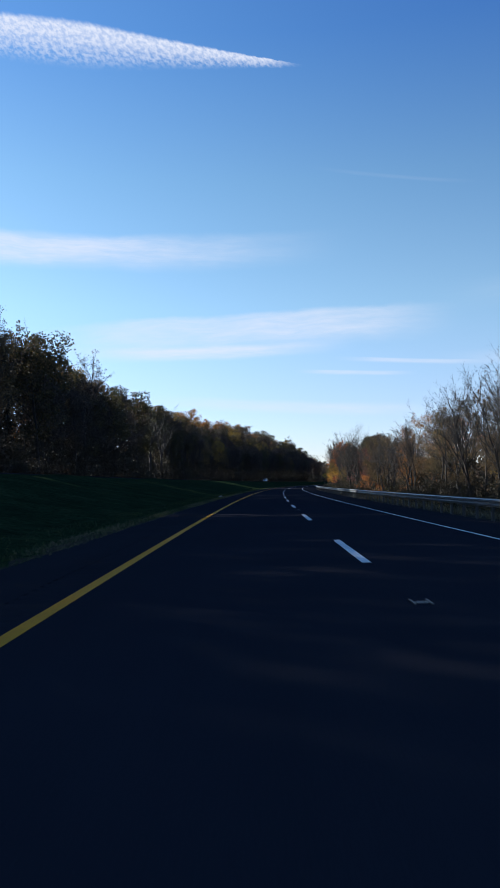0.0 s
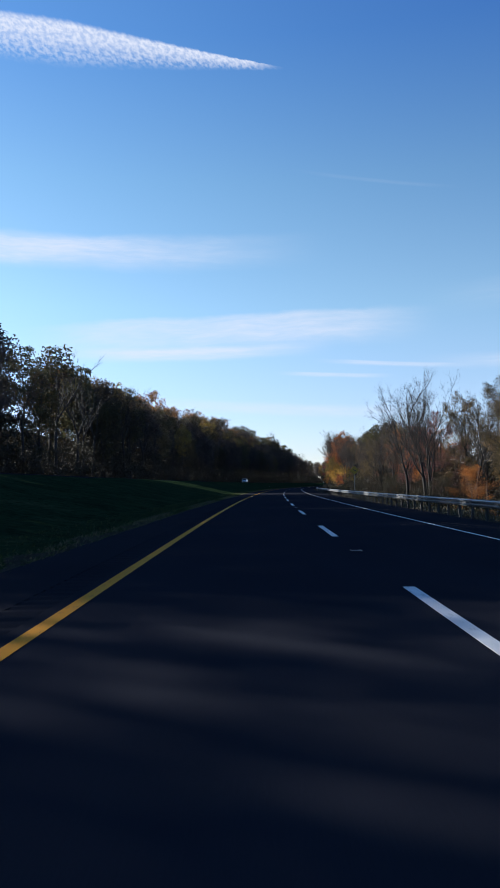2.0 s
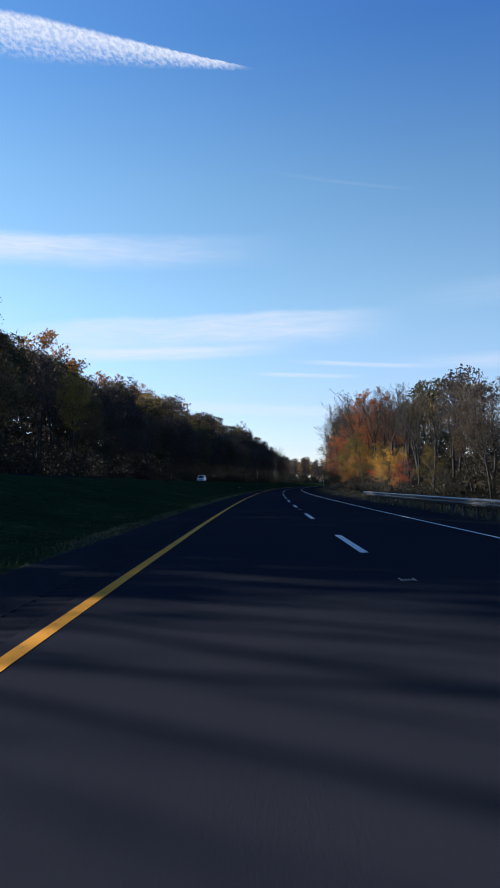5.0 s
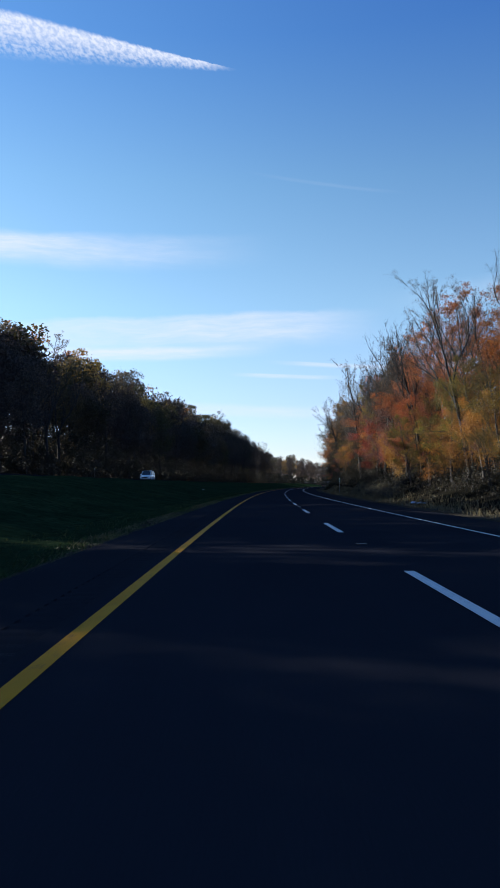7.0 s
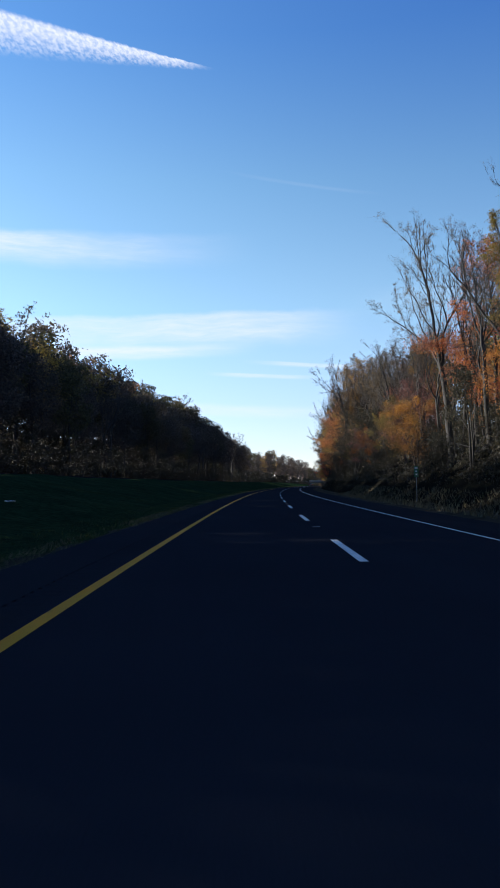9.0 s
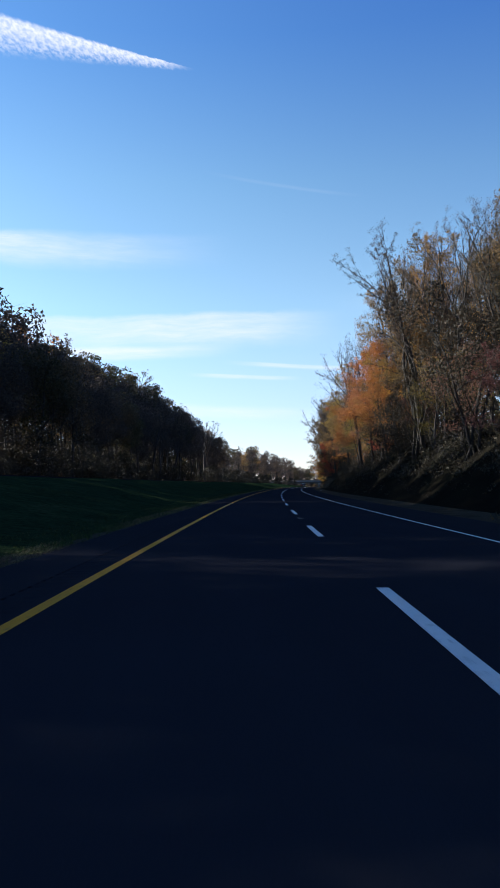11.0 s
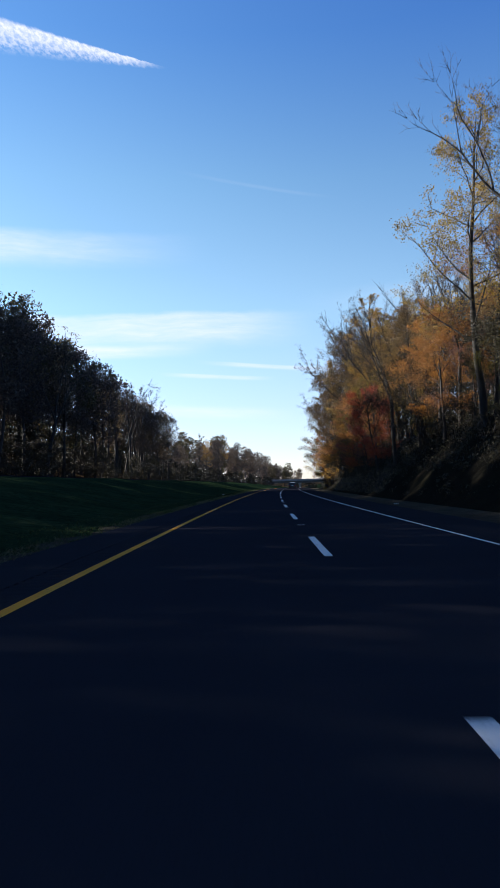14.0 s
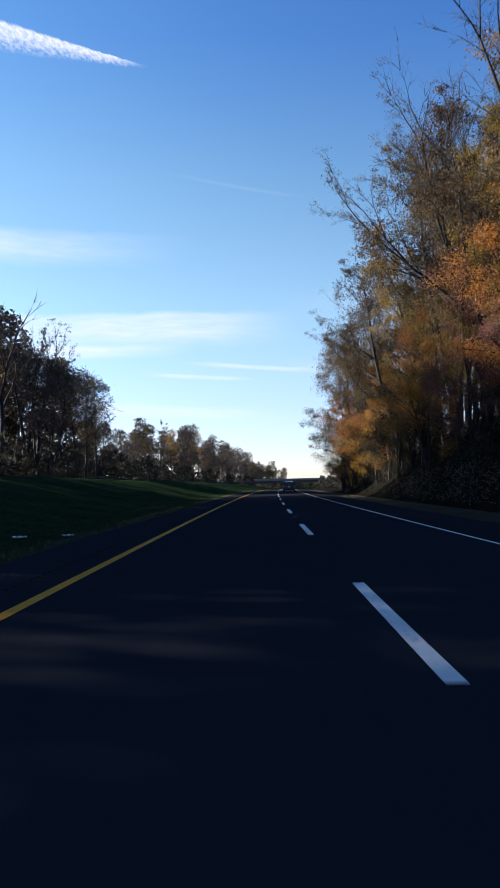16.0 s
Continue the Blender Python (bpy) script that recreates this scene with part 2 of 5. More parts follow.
def leaves(name, tones, through_light=0.36):
    """Leaf colour by leaf and by tree; thin, so that light comes through."""
    m, n, l, b = material(name)
    isl = n.new("ShaderNodeNewGeometry").outputs["Random Per Island"]
    tree = n.new("ShaderNodeObjectInfo").outputs["Random"]
    k = len(tones)
    c = ramp(n, l, isl, [(0.1 + 0.8 * i / max(k - 1, 1), t) for i, t in enumerate(tones)])
    hs = n.new("ShaderNodeHueSaturation")
    h = n.new("ShaderNodeMapRange")
    l.new(tree, h.inputs[0])
    h.inputs[3].default_value, h.inputs[4].default_value = 0.482, 0.516
    v = n.new("ShaderNodeMapRange")
    l.new(mul(n, l, tree, 7.31), v.inputs[0])
    wrap = n.new("ShaderNodeMath")
    wrap.operation = "FRACT"
    l.new(mul(n, l, tree, 7.31), wrap.inputs[0])
    l.new(wrap.outputs[0], v.inputs[0])
    v.inputs[3].default_value, v.inputs[4].default_value = 0.7, 1.35
    l.new(h.outputs[0], hs.inputs["Hue"])
    l.new(v.outputs[0], hs.inputs["Value"])
    # clumps within a crown turn duller or brighter
    clump = tex_noise(n, l, 0.42, 4, 0.65)
    c = mixrgb(n, l, ramp(n, l, clump, ((0.4, (0, 0, 0)), (0.68, (0.75, 0.75, 0.75)))), c, tuple(0.6 * (0.45 * sum(t[i] for t in tones) / k + 0.55 * sum(map(sum, tones)) / (3 * k)) for i in range(3)))
    l.new(c, hs.inputs["Color"])
    l.new(hs.outputs[0], b.inputs["Base Color"])
    b.inputs["Roughness"].default_value = 0.65
    b.inputs["Specular IOR Level"].default_value = 0.2
    tr = n.new("ShaderNodeBsdfTranslucent")
    l.new(hs.outputs[0], tr.inputs[0])
    mx = n.new("ShaderNodeMixShader")
    mx.inputs[0].default_value = through_light
    l.new(b.outputs[0], mx.inputs[1])
    l.new(tr.outputs[0], mx.inputs[2])
    l.new(mx.outputs[0], n["Material Output"].inputs[0])
    return m


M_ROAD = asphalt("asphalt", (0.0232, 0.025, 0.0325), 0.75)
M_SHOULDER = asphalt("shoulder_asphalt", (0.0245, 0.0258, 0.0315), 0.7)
M_GROOVE = plain("dark_groove_floor", (0.015, 0.015, 0.016), 0.6)
M_WHITE = worn_paint("white_road_paint", (0.72, 0.71, 0.68), (0.04, 0.04, 0.04))
M_YELLOW = worn_paint("yellow_road_paint", (0.62, 0.255, 0.014), (0.05, 0.05, 0.05))
M_GRASS = soil("mown_grass", ((0.25, (0.011, 0.021, 0.011)), (0.55, (0.022, 0.041, 0.018)), (0.8, (0.055, 0.066, 0.028))), 0.45, 3.5, 0.05)
M_VERGE = soil("gravel_verge", ((0.3, (0.035, 0.032, 0.026)), (0.6, (0.075, 0.066, 0.05)), (0.8, (0.055, 0.054, 0.03))), 0.9, 25)
# bank soil darker than real soil: the bank's shade is put into its colour
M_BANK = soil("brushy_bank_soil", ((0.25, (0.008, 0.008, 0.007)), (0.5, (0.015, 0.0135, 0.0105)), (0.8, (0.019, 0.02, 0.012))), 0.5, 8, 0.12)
M_LITTER = soil("leaf_litter", ((0.25, (0.035, 0.024, 0.015)), (0.55, (0.07, 0.047, 0.026)), (0.8, (0.1, 0.065, 0.03))), 0.8, 9, 0.1)
M_BARK = plain("grey_brown_bark", (0.017, 0.0145, 0.013), 0.9, vary=0.35, scale=1.5, grain=14, relief=0.03)
M_BARK_PALE = plain("pale_grey_bark", (0.045, 0.04, 0.036), 0.9, vary=0.35, scale=1.5, grain=14, relief=0.03)
M_STEEL = plain("galvanised_steel", (0.25, 0.255, 0.265), 0.48, 0.95, 0.15, 2, 30, 0.001)
M_POST = plain("weathered_timber_post", (0.09, 0.075, 0.06), 0.85)
M_DULL = plain("dull_rusted_steel", (0.09, 0.085, 0.08), 0.75, 0.3, 0.25)
M_CONCRETE = plain("weathered_concrete", (0.16, 0.155, 0.15), 0.85, vary=0.2, scale=0.4, grain=12)
L_ORANGE = leaves("orange_leaves", ((0.202, 0.0588, 0.0168), (0.353, 0.113, 0.0235), (0.386, 0.168, 0.0336)))
L_RUST = leaves("rusty_leaves", ((0.06, 0.043, 0.02), (0.11, 0.075, 0.032), (0.19, 0.118, 0.045)))
L_YELLOW = leaves("yellow_leaves", ((0.185, 0.109, 0.0168), (0.319, 0.185, 0.0252), (0.218, 0.151, 0.0378)))
L_RED = leaves("red_leaves", ((0.24, 0.034, 0.018), (0.42, 0.065, 0.026), (0.38, 0.1, 0.032)))
L_ROSE = leaves("dull_rose_leaves", ((0.118, 0.0504, 0.042), (0.227, 0.084, 0.063), (0.185, 0.109, 0.084)))
L_GOLD = leaves("golden_leaves", ((0.3, 0.13, 0.016), (0.48, 0.24, 0.026), (0.42, 0.17, 0.024)))
L_GREEN = leaves("yellow_green_leaves", ((0.05, 0.048, 0.013), (0.12, 0.1, 0.019), (0.27, 0.185, 0.023)))
L_BROWN = leaves("brown_leaves", ((0.05, 0.038, 0.029), (0.092, 0.067, 0.046), (0.15, 0.108, 0.065)))
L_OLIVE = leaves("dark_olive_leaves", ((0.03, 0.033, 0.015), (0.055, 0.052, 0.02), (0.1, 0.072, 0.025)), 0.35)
# darker copy of the brown leaves, with the left wood's shade in the colour
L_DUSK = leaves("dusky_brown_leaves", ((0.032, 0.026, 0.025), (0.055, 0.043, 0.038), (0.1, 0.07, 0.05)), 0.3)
# near-black leaves: the shade of bank and undergrowth is put into the colour
L_SHADE = leaves("shade_darkened_leaves", ((0.02, 0.02, 0.013), (0.035, 0.032, 0.02), (0.06, 0.045, 0.026)), 0.3)
L_GRASS = leaves("grass_blades", ((0.022, 0.045, 0.012), (0.038, 0.07, 0.018), (0.08, 0.095, 0.03)), 0.5)
L_STRAW = leaves("dry_grass_blades", ((0.11, 0.085, 0.045), (0.2, 0.16, 0.085), (0.28, 0.23, 0.125)), 0.3)


# ---- builders ----
def mesh_from(name, verts, faces, mats, index=None, smooth=False):
    me = bpy.data.meshes.new(name)
    me.from_pydata([tuple(map(float, v)) for v in verts], [], faces)
    for m in mats:
        me.materials.append(m)
    if index is not None:
        me.polygons.foreach_set("material_index", index)
    if smooth:
        me.polygons.foreach_set("use_smooth", [True] * len(me.polygons))
    me.update()
    return me


def fast_mesh(name, verts, tris, mats, index=None, smooth=False):
    """A triangle mesh from arrays."""
    me = bpy.data.meshes.new(name)
    nv, nf = len(verts), len(tris)
    me.vertices.add(nv)
    me.vertices.foreach_set("co", np.ascontiguousarray(verts, np.float32).ravel())
    me.loops.add(nf * 3)
    me.loops.foreach_set("vertex_index", np.ascontiguousarray(tris, np.int32).ravel())
    me.polygons.add(nf)
    me.polygons.foreach_set("loop_start", np.arange(0, nf * 3, 3, dtype=np.int32))
    for m in mats:
        me.materials.append(m)
    if index is not None:
        me.polygons.foreach_set("material_index", np.ascontiguousarray(index, np.int32))
    if smooth:
        me.polygons.foreach_set("use_smooth", np.ones(nf, bool))
    me.update(calc_edges=True)
    me.validate()
    return me


def child(name, me, parent, label="", at=None):
    ob = new(name, me)
    ob.parent = parent
    if at is not None:
        ob.matrix_basis = at
    if label:
        tagged(ob, label)
    return ob


def part(name, bm, mat, parent, label="", at=None):
    """Links a bmesh as one mesh object under a thing or a part."""
    me = bpy.data.meshes.new(name)
    bm.to_mesh(me)
    bm.free()
    me.materials.append(mat)
    return child(name, me, parent, label, at)


def box(sx, sy, sz, cx=0, cy=0, cz=0, bevel=0.0, bm=None):
    bm = bm or bmesh.new()
    g = bmesh.ops.create_cube(bm, size=1, matrix=Matrix.Translation((cx, cy, cz)) @ Matrix.Diagonal((sx, sy, sz, 1)))
    if bevel:
        es = list({e for v in g["verts"] for e in v.link_edges})
        bmesh.ops.bevel(bm, geom=es, offset=bevel, segments=2, affect="EDGES", profile=0.6)
    return bm


def thing(name, label, category, m=None, group="", kind=""):
    ob = new(name)
    ob.empty_display_size = 0.3
    if m is not None:
        ob.matrix_basis = m
    return tagged(ob, label, category, group, kind)


def on_road(s, d, z=0.0, turn=0.0):
    """A pose at s, d with its y along the road."""
    x, y = plan(s, d)
    return pose(float(x), float(y), z, 0, 0, -math.degrees(heading(s)) + turn)


def strip(name, s0, s1, d0, d1, z, mat, step=3.0, thick=0.0, fall=0.0, sway=None):
    """A band along the road; fall: how far its right edge lies below its left; sway(s): how far it wanders to the right."""
    ss = np.linspace(s0, s1, max(2, int((s1 - s0) / step) + 1))
    verts, faces = [], []
    ds = [d0, d1] if not thick else [d0, d0, d1, d1]
    dz = [0, 0] if not thick else [-thick, 0, 0, -thick]
    for s in ss:
        for d, k in zip(ds, dz):
            x, y = plan(s, d + (sway(s) if sway else 0))
            verts.append((x, y, grade(s) + z + k - (fall if d == d1 else 0)))
    n = len(ds)
    for i in range(len(ss) - 1):
        for j in range(n - 1):
            a = i * n + j
            faces.append((a, a + 1, a + n + 1, a + n))
    if thick:
        e = (len(ss) - 1) * n
        faces += [(0, 3, 2, 1), (e, e + 1, e + 2, e + 3)]
    me = mesh_from(name, verts, [f[::-1] for f in faces], [mat])
    return me

# ---- ground: one sheet ----
BANK_S = (-100, 215, 245, 285, 350, 470, 560, 600, 625, 665, 760)
BANK_H = (0, 0, 0.7, 2.2, 3.7, 5.8, 6.0, 5.2, 3.3, 0.6, 0)
FILL_S, FILL_H = (-100, 150, 215, 250), (1.6, 1.6, 1.0, 0)


def ground(s, d):
    """Height of the ground; arrays."""
    s, d = np.broadcast_arrays(np.asarray(s, float), np.asarray(d, float))
    z = grade(s)
    bank, fill = np.interp(s, BANK_S, BANK_H), np.interp(s, FILL_S, FILL_H)
    left = np.interp(-d, (5.85, 8, 10, 14, 18, 20.5, 29.5, 32, 36, 50, 65, 85, 120, 400, 2000), (-0.05, 0.08, 0.45, 1.3, 2.1, 2.3, 2.3, 2.5, 3.0, 7, 12.5, 19.5, 24, 28, 30))
    hill = np.interp(s, (680, 760), (1.0, 0.3))
    left = np.where(d < -32, 2.5 + (left - 2.5) * hill, left)
    rise = np.interp(d, (6.05, 8.2, 9.0, 14, 22, 40, 70, 150, 1000), (0, 0, 0.06, 1.0, 1.15, 1.5, 2.0, 2.4, 2.4))
    drop = np.interp(d, (6.05, 8.6, 14, 20, 1000), (0, 0.1, 1, 1.25, 1.3))
    right = rise * bank - drop * fill - 0.05 - 0.073 * np.clip(d - 3.0, 0, 3.6)
    rough = 0.12 * np.sin(s * 0.21 + d * 0.4) * np.sin(s * 0.083 - d * 0.31) + 0.05 * np.sin(s * 0.9 + 3 * np.sin(d))
    off = np.where(d < 0, np.clip((-d - 7) / 5, 0, 1) * np.where((d < -20) & (d > -30.5), 0.0, 1.0), np.clip((d - 8.5) / 4, 0, 1))
    return z + np.where(d < EDGE_L, left, np.where(d > EDGE_R, right, np.where(d > 2.9, -0.3, -0.05))) + np.clip((s - 1150) * 0.05, 0, 3.5) + rough * off


def build_ground():
    cols = np.array([-2000, -900, -400, -200, -120, -95, -80, -65, -55, -45, -38, -34, -31, -30, -26, -21, -19, -17, -15, -13, -11.5, -10, -9, -8, -7.2, -6.4, -5.84, -3, 0, 3,
                     6.04, 6.5, 7, 7.7, 8.4, 9.2, 10, 11, 12, 13, 14, 15.5, 17.5, 20, 23, 27, 32, 38, 46, 58, 75, 100, 150, 350, 1000])
    rows = np.concatenate([np.array([-1800, -900, -400, -200, -120]), np.arange(-80, 760, 2.5), np.arange(760, 1300, 15), np.array([1400, 1700, 2200, 3000, 3900])])
    S, D = np.meshgrid(rows, cols, indexing="ij")
    X, Y = plan(S, D)
    Z = ground(S, D)
    nr, nc = S.shape
    verts = np.stack([X, Y, Z], -1).reshape(-1, 3)
    a = (np.arange(nr - 1)[:, None] * nc + np.arange(nc - 1)[None, :]).ravel()
    tris = np.concatenate([np.stack([a, a + 1, a + nc + 1], 1), np.stack([a, a + nc + 1, a + nc], 1)])
    sm, dm = (S[:-1, :-1] + S[1:, 1:]).ravel() / 2, (D[:-1, :-1] + D[1:, 1:]).ravel() / 2
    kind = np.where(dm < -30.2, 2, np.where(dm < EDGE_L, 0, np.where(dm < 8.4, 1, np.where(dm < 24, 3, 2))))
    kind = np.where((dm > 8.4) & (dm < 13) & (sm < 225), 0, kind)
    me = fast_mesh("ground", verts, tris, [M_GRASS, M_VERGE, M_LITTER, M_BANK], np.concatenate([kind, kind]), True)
    tagged(new("ground", me), "grassy median, gravel verge and leaf-strewn woodland ground", "ground", kind="structure")


build_ground()

# ---- road ----
R0, R1 = -120.0, 1150.0
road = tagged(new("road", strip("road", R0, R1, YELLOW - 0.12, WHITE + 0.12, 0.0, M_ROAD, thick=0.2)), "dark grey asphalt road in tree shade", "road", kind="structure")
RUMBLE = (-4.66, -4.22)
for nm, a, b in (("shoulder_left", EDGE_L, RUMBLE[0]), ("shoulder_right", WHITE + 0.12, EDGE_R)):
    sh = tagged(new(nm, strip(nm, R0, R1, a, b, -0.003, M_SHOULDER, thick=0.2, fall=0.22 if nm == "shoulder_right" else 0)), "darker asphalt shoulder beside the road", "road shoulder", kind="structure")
    if nm == "shoulder_left":
        shoulder = sh


def rumble_strip(s0, s1):
    """Asphalt band with milled grooves across it."""
    n = int((s1 - s0) / 0.3)
    base = s0 + 0.3 * np.arange(n)
    ss = (base[:, None] + np.array([0, 0.12, 0.16, 0.26])).ravel()
    dip = np.tile(np.array([0, 0, -0.03, -0.03]), n)
    V = []
    for d in RUMBLE:
        x, y = plan(ss, d)
        V.append(np.stack([x, y, grade(ss) - 0.003 + dip], 1))
    k = len(ss)
    i = np.arange(k - 1)
    tris = np.concatenate([np.stack([i, i + k, i + k + 1], 1), np.stack([i, i + k + 1, i + 1], 1)])
    # groove floors get a darker tone than the bands between them
    groove = np.tile(i % 4 == 2, 2).astype(int)
    return fast_mesh("rumble_strip", np.concatenate(V), tris, [M_SHOULDER, M_GROOVE], groove)


tagged(child("rumble_strip", rumble_strip(-30, 700), shoulder, "milled rumble grooves in the asphalt"), kind="stuff")
child("shoulder_inner_edge", strip("shoulder_inner_edge", R0, R1, RUMBLE[1], YELLOW - 0.12, -0.003, M_SHOULDER, thick=0.2), shoulder)
for a, b in ((R0, -30), (700, R1)):
    child("shoulder_plain_band", strip("shoulder_plain_band", a, b, *RUMBLE, -0.003, M_SHOULDER), shoulder)


def ragged_verge(s0, s1):
    """A strip of dirt and dead grass of uneven width between the asphalt and the grass."""
    ss = np.arange(s0, s1, 0.4)
    wave = np.sin(ss * 0.9 + 2 * np.sin(ss * 0.23)) * 0.5 + np.sin(ss * 2.7 + np.sin(ss * 0.6)) * 0.35 + np.sin(ss * 0.17) * 0.5
    outer = -(6.0 + 0.42 * np.clip(wave + 0.2, 0, 2))
    V = []
    for d, up in ((np.full(len(ss), -5.86), 0.012), ((outer - 5.86) / 2, 0.045), (outer, 0.012)):
        x, y = plan(ss, d)
        V.append(np.stack([x, y, ground(ss, d) + up], 1))
    n, i = len(ss), np.arange(len(ss) - 1)
    T = [t + k * n for k in (0, 1) for t in (np.stack([i, i + 1, i + n + 1], 1), np.stack([i, i + n + 1, i + n], 1))]
    return fast_mesh("verge_dirt", np.concatenate(V), np.concatenate(T), [M_VERGE], smooth=True)


child("verge_dirt", ragged_verge(-20, 690), shoulder, "pale dirt and dead grass along the asphalt's edge")
tagged(new("road_opposite", strip("road_opposite", R0, 900, -29.4, -20.6, 2.36, M_ROAD, thick=0.25)), "grey asphalt carriageway beyond the grassy median", "road", kind="structure")
child("yellow_edge_line", strip("yellow_edge_line", R0, R1, YELLOW - 0.075, YELLOW + 0.075, 0.005, M_YELLOW, sway=lambda s: float(np.interp(s, (40, 70, 95, 115, 140, 200, 238, 290, 340), (0, 0.03, 0, 0, 0.03, 0.03, 0.09, 0.05, 0)))), road, "worn yellow painted edge line")
child("white_edge_line", strip("white_edge_line", R0, R1, WHITE - 0.042, WHITE + 0.042, 0.005, M_WHITE), road, "thin white painted edge line")
PHASE = 14.73
for i in range(-6, 93):
    far = PHASE + 12.192 * i
    child("lane_dash", strip("lane_dash", far - 4.2, far, DASH - 0.07, DASH + 0.07, 0.006, M_WHITE, step=1.1, thick=0.004), road)

# ---- trees ----
class Wood:
    """Collects tapered branches and leaves as arrays."""

    def __init__(self, seed):
        self.r = random.Random(seed)
        self.v, self.f, self.n = [], [], 0
        self.tips = []

    def tube(self, pts, radii, sides):
        pts = np.asarray(pts, float)
        k = len(pts)
        t = np.gradient(pts, axis=0)
        t /= np.linalg.norm(t, axis=1)[:, None] + 1e-9
        ref = np.array([1.0, 0, 0]) if abs(t[0][0]) < 0.8 else np.array([0, 1.0, 0])
        a = np.cross(t, ref)
        a /= np.linalg.norm(a, axis=1)[:, None] + 1e-9
        b = np.cross(t, a)
        ang = np.arange(sides) * 2 * np.pi / sides
        ring = np.cos(ang)[None, :, None] * a[:, None, :] + np.sin(ang)[None, :, None] * b[:, None, :]
        v = pts[:, None, :] + ring * np.asarray(radii)[:, None, None]
        self.v.append(v.reshape(-1, 3))
        i = np.arange(k - 1)[:, None] * sides
        j = np.arange(sides)[None, :]
        j2 = (j + 1) % sides
        p, q, s, u = i + j, i + j2, i + sides + j2, i + sides + j
        self.f.append(np.concatenate([np.stack([p, q, s], -1).reshape(-1, 3), np.stack([p, s, u], -1).reshape(-1, 3)]) + self.n)
        self.n += k * sides

    def limb(self, start, way, length, radius, sides, segs, droop=0.0, wander=0.18, taper=0.25):
        """A bending branch; gives back its points."""
        p, w = np.array(start, float), np.array(way, float)
        w /= np.linalg.norm(w)
        pts = [p.copy()]
        for _ in range(segs):
            w = w + np.array([self.r.gauss(0, wander) for _ in range(3)]) + np.array([0, 0, droop])
            w /= np.linalg.norm(w)
            p = p + w * length / segs
            pts.append(p.copy())
        if sides == 3:
            self.twig(pts, radius)
        else:
            self.tube(pts, np.linspace(radius, radius * taper, segs + 1), sides)
        return pts, w

    def twig(self, pts, radius):
        """A thin three-sided branch that runs out to a point."""
        if len(pts) > 2:
            self.tube(pts[:-1], np.linspace(radius, radius * 0.55, len(pts) - 1), 3)
            radius *= 0.55
        a, b = np.asarray(pts[-2]), np.asarray(pts[-1])
        t = (b - a) / (np.linalg.norm(b - a) + 1e-9)
        u = np.cross(t, (0.3, 0.9, 0.2))
        u /= np.linalg.norm(u) + 1e-9
        w = np.cross(t, u)
        self.v.append(np.array([a + u * radius, a + (w * 0.87 - u * 0.5) * radius, a - (w * 0.87 + u * 0.5) * radius, b]))
        self.f.append(np.array([[0, 1, 3], [1, 2, 3], [2, 0, 3]]) + self.n)
        self.n += 4


def along(pts, t):
    k = t * (len(pts) - 1)
    i = min(int(k), len(pts) - 2)
    return pts[i] + (pts[i + 1] - pts[i]) * (k - i), pts[i + 1] - pts[i]


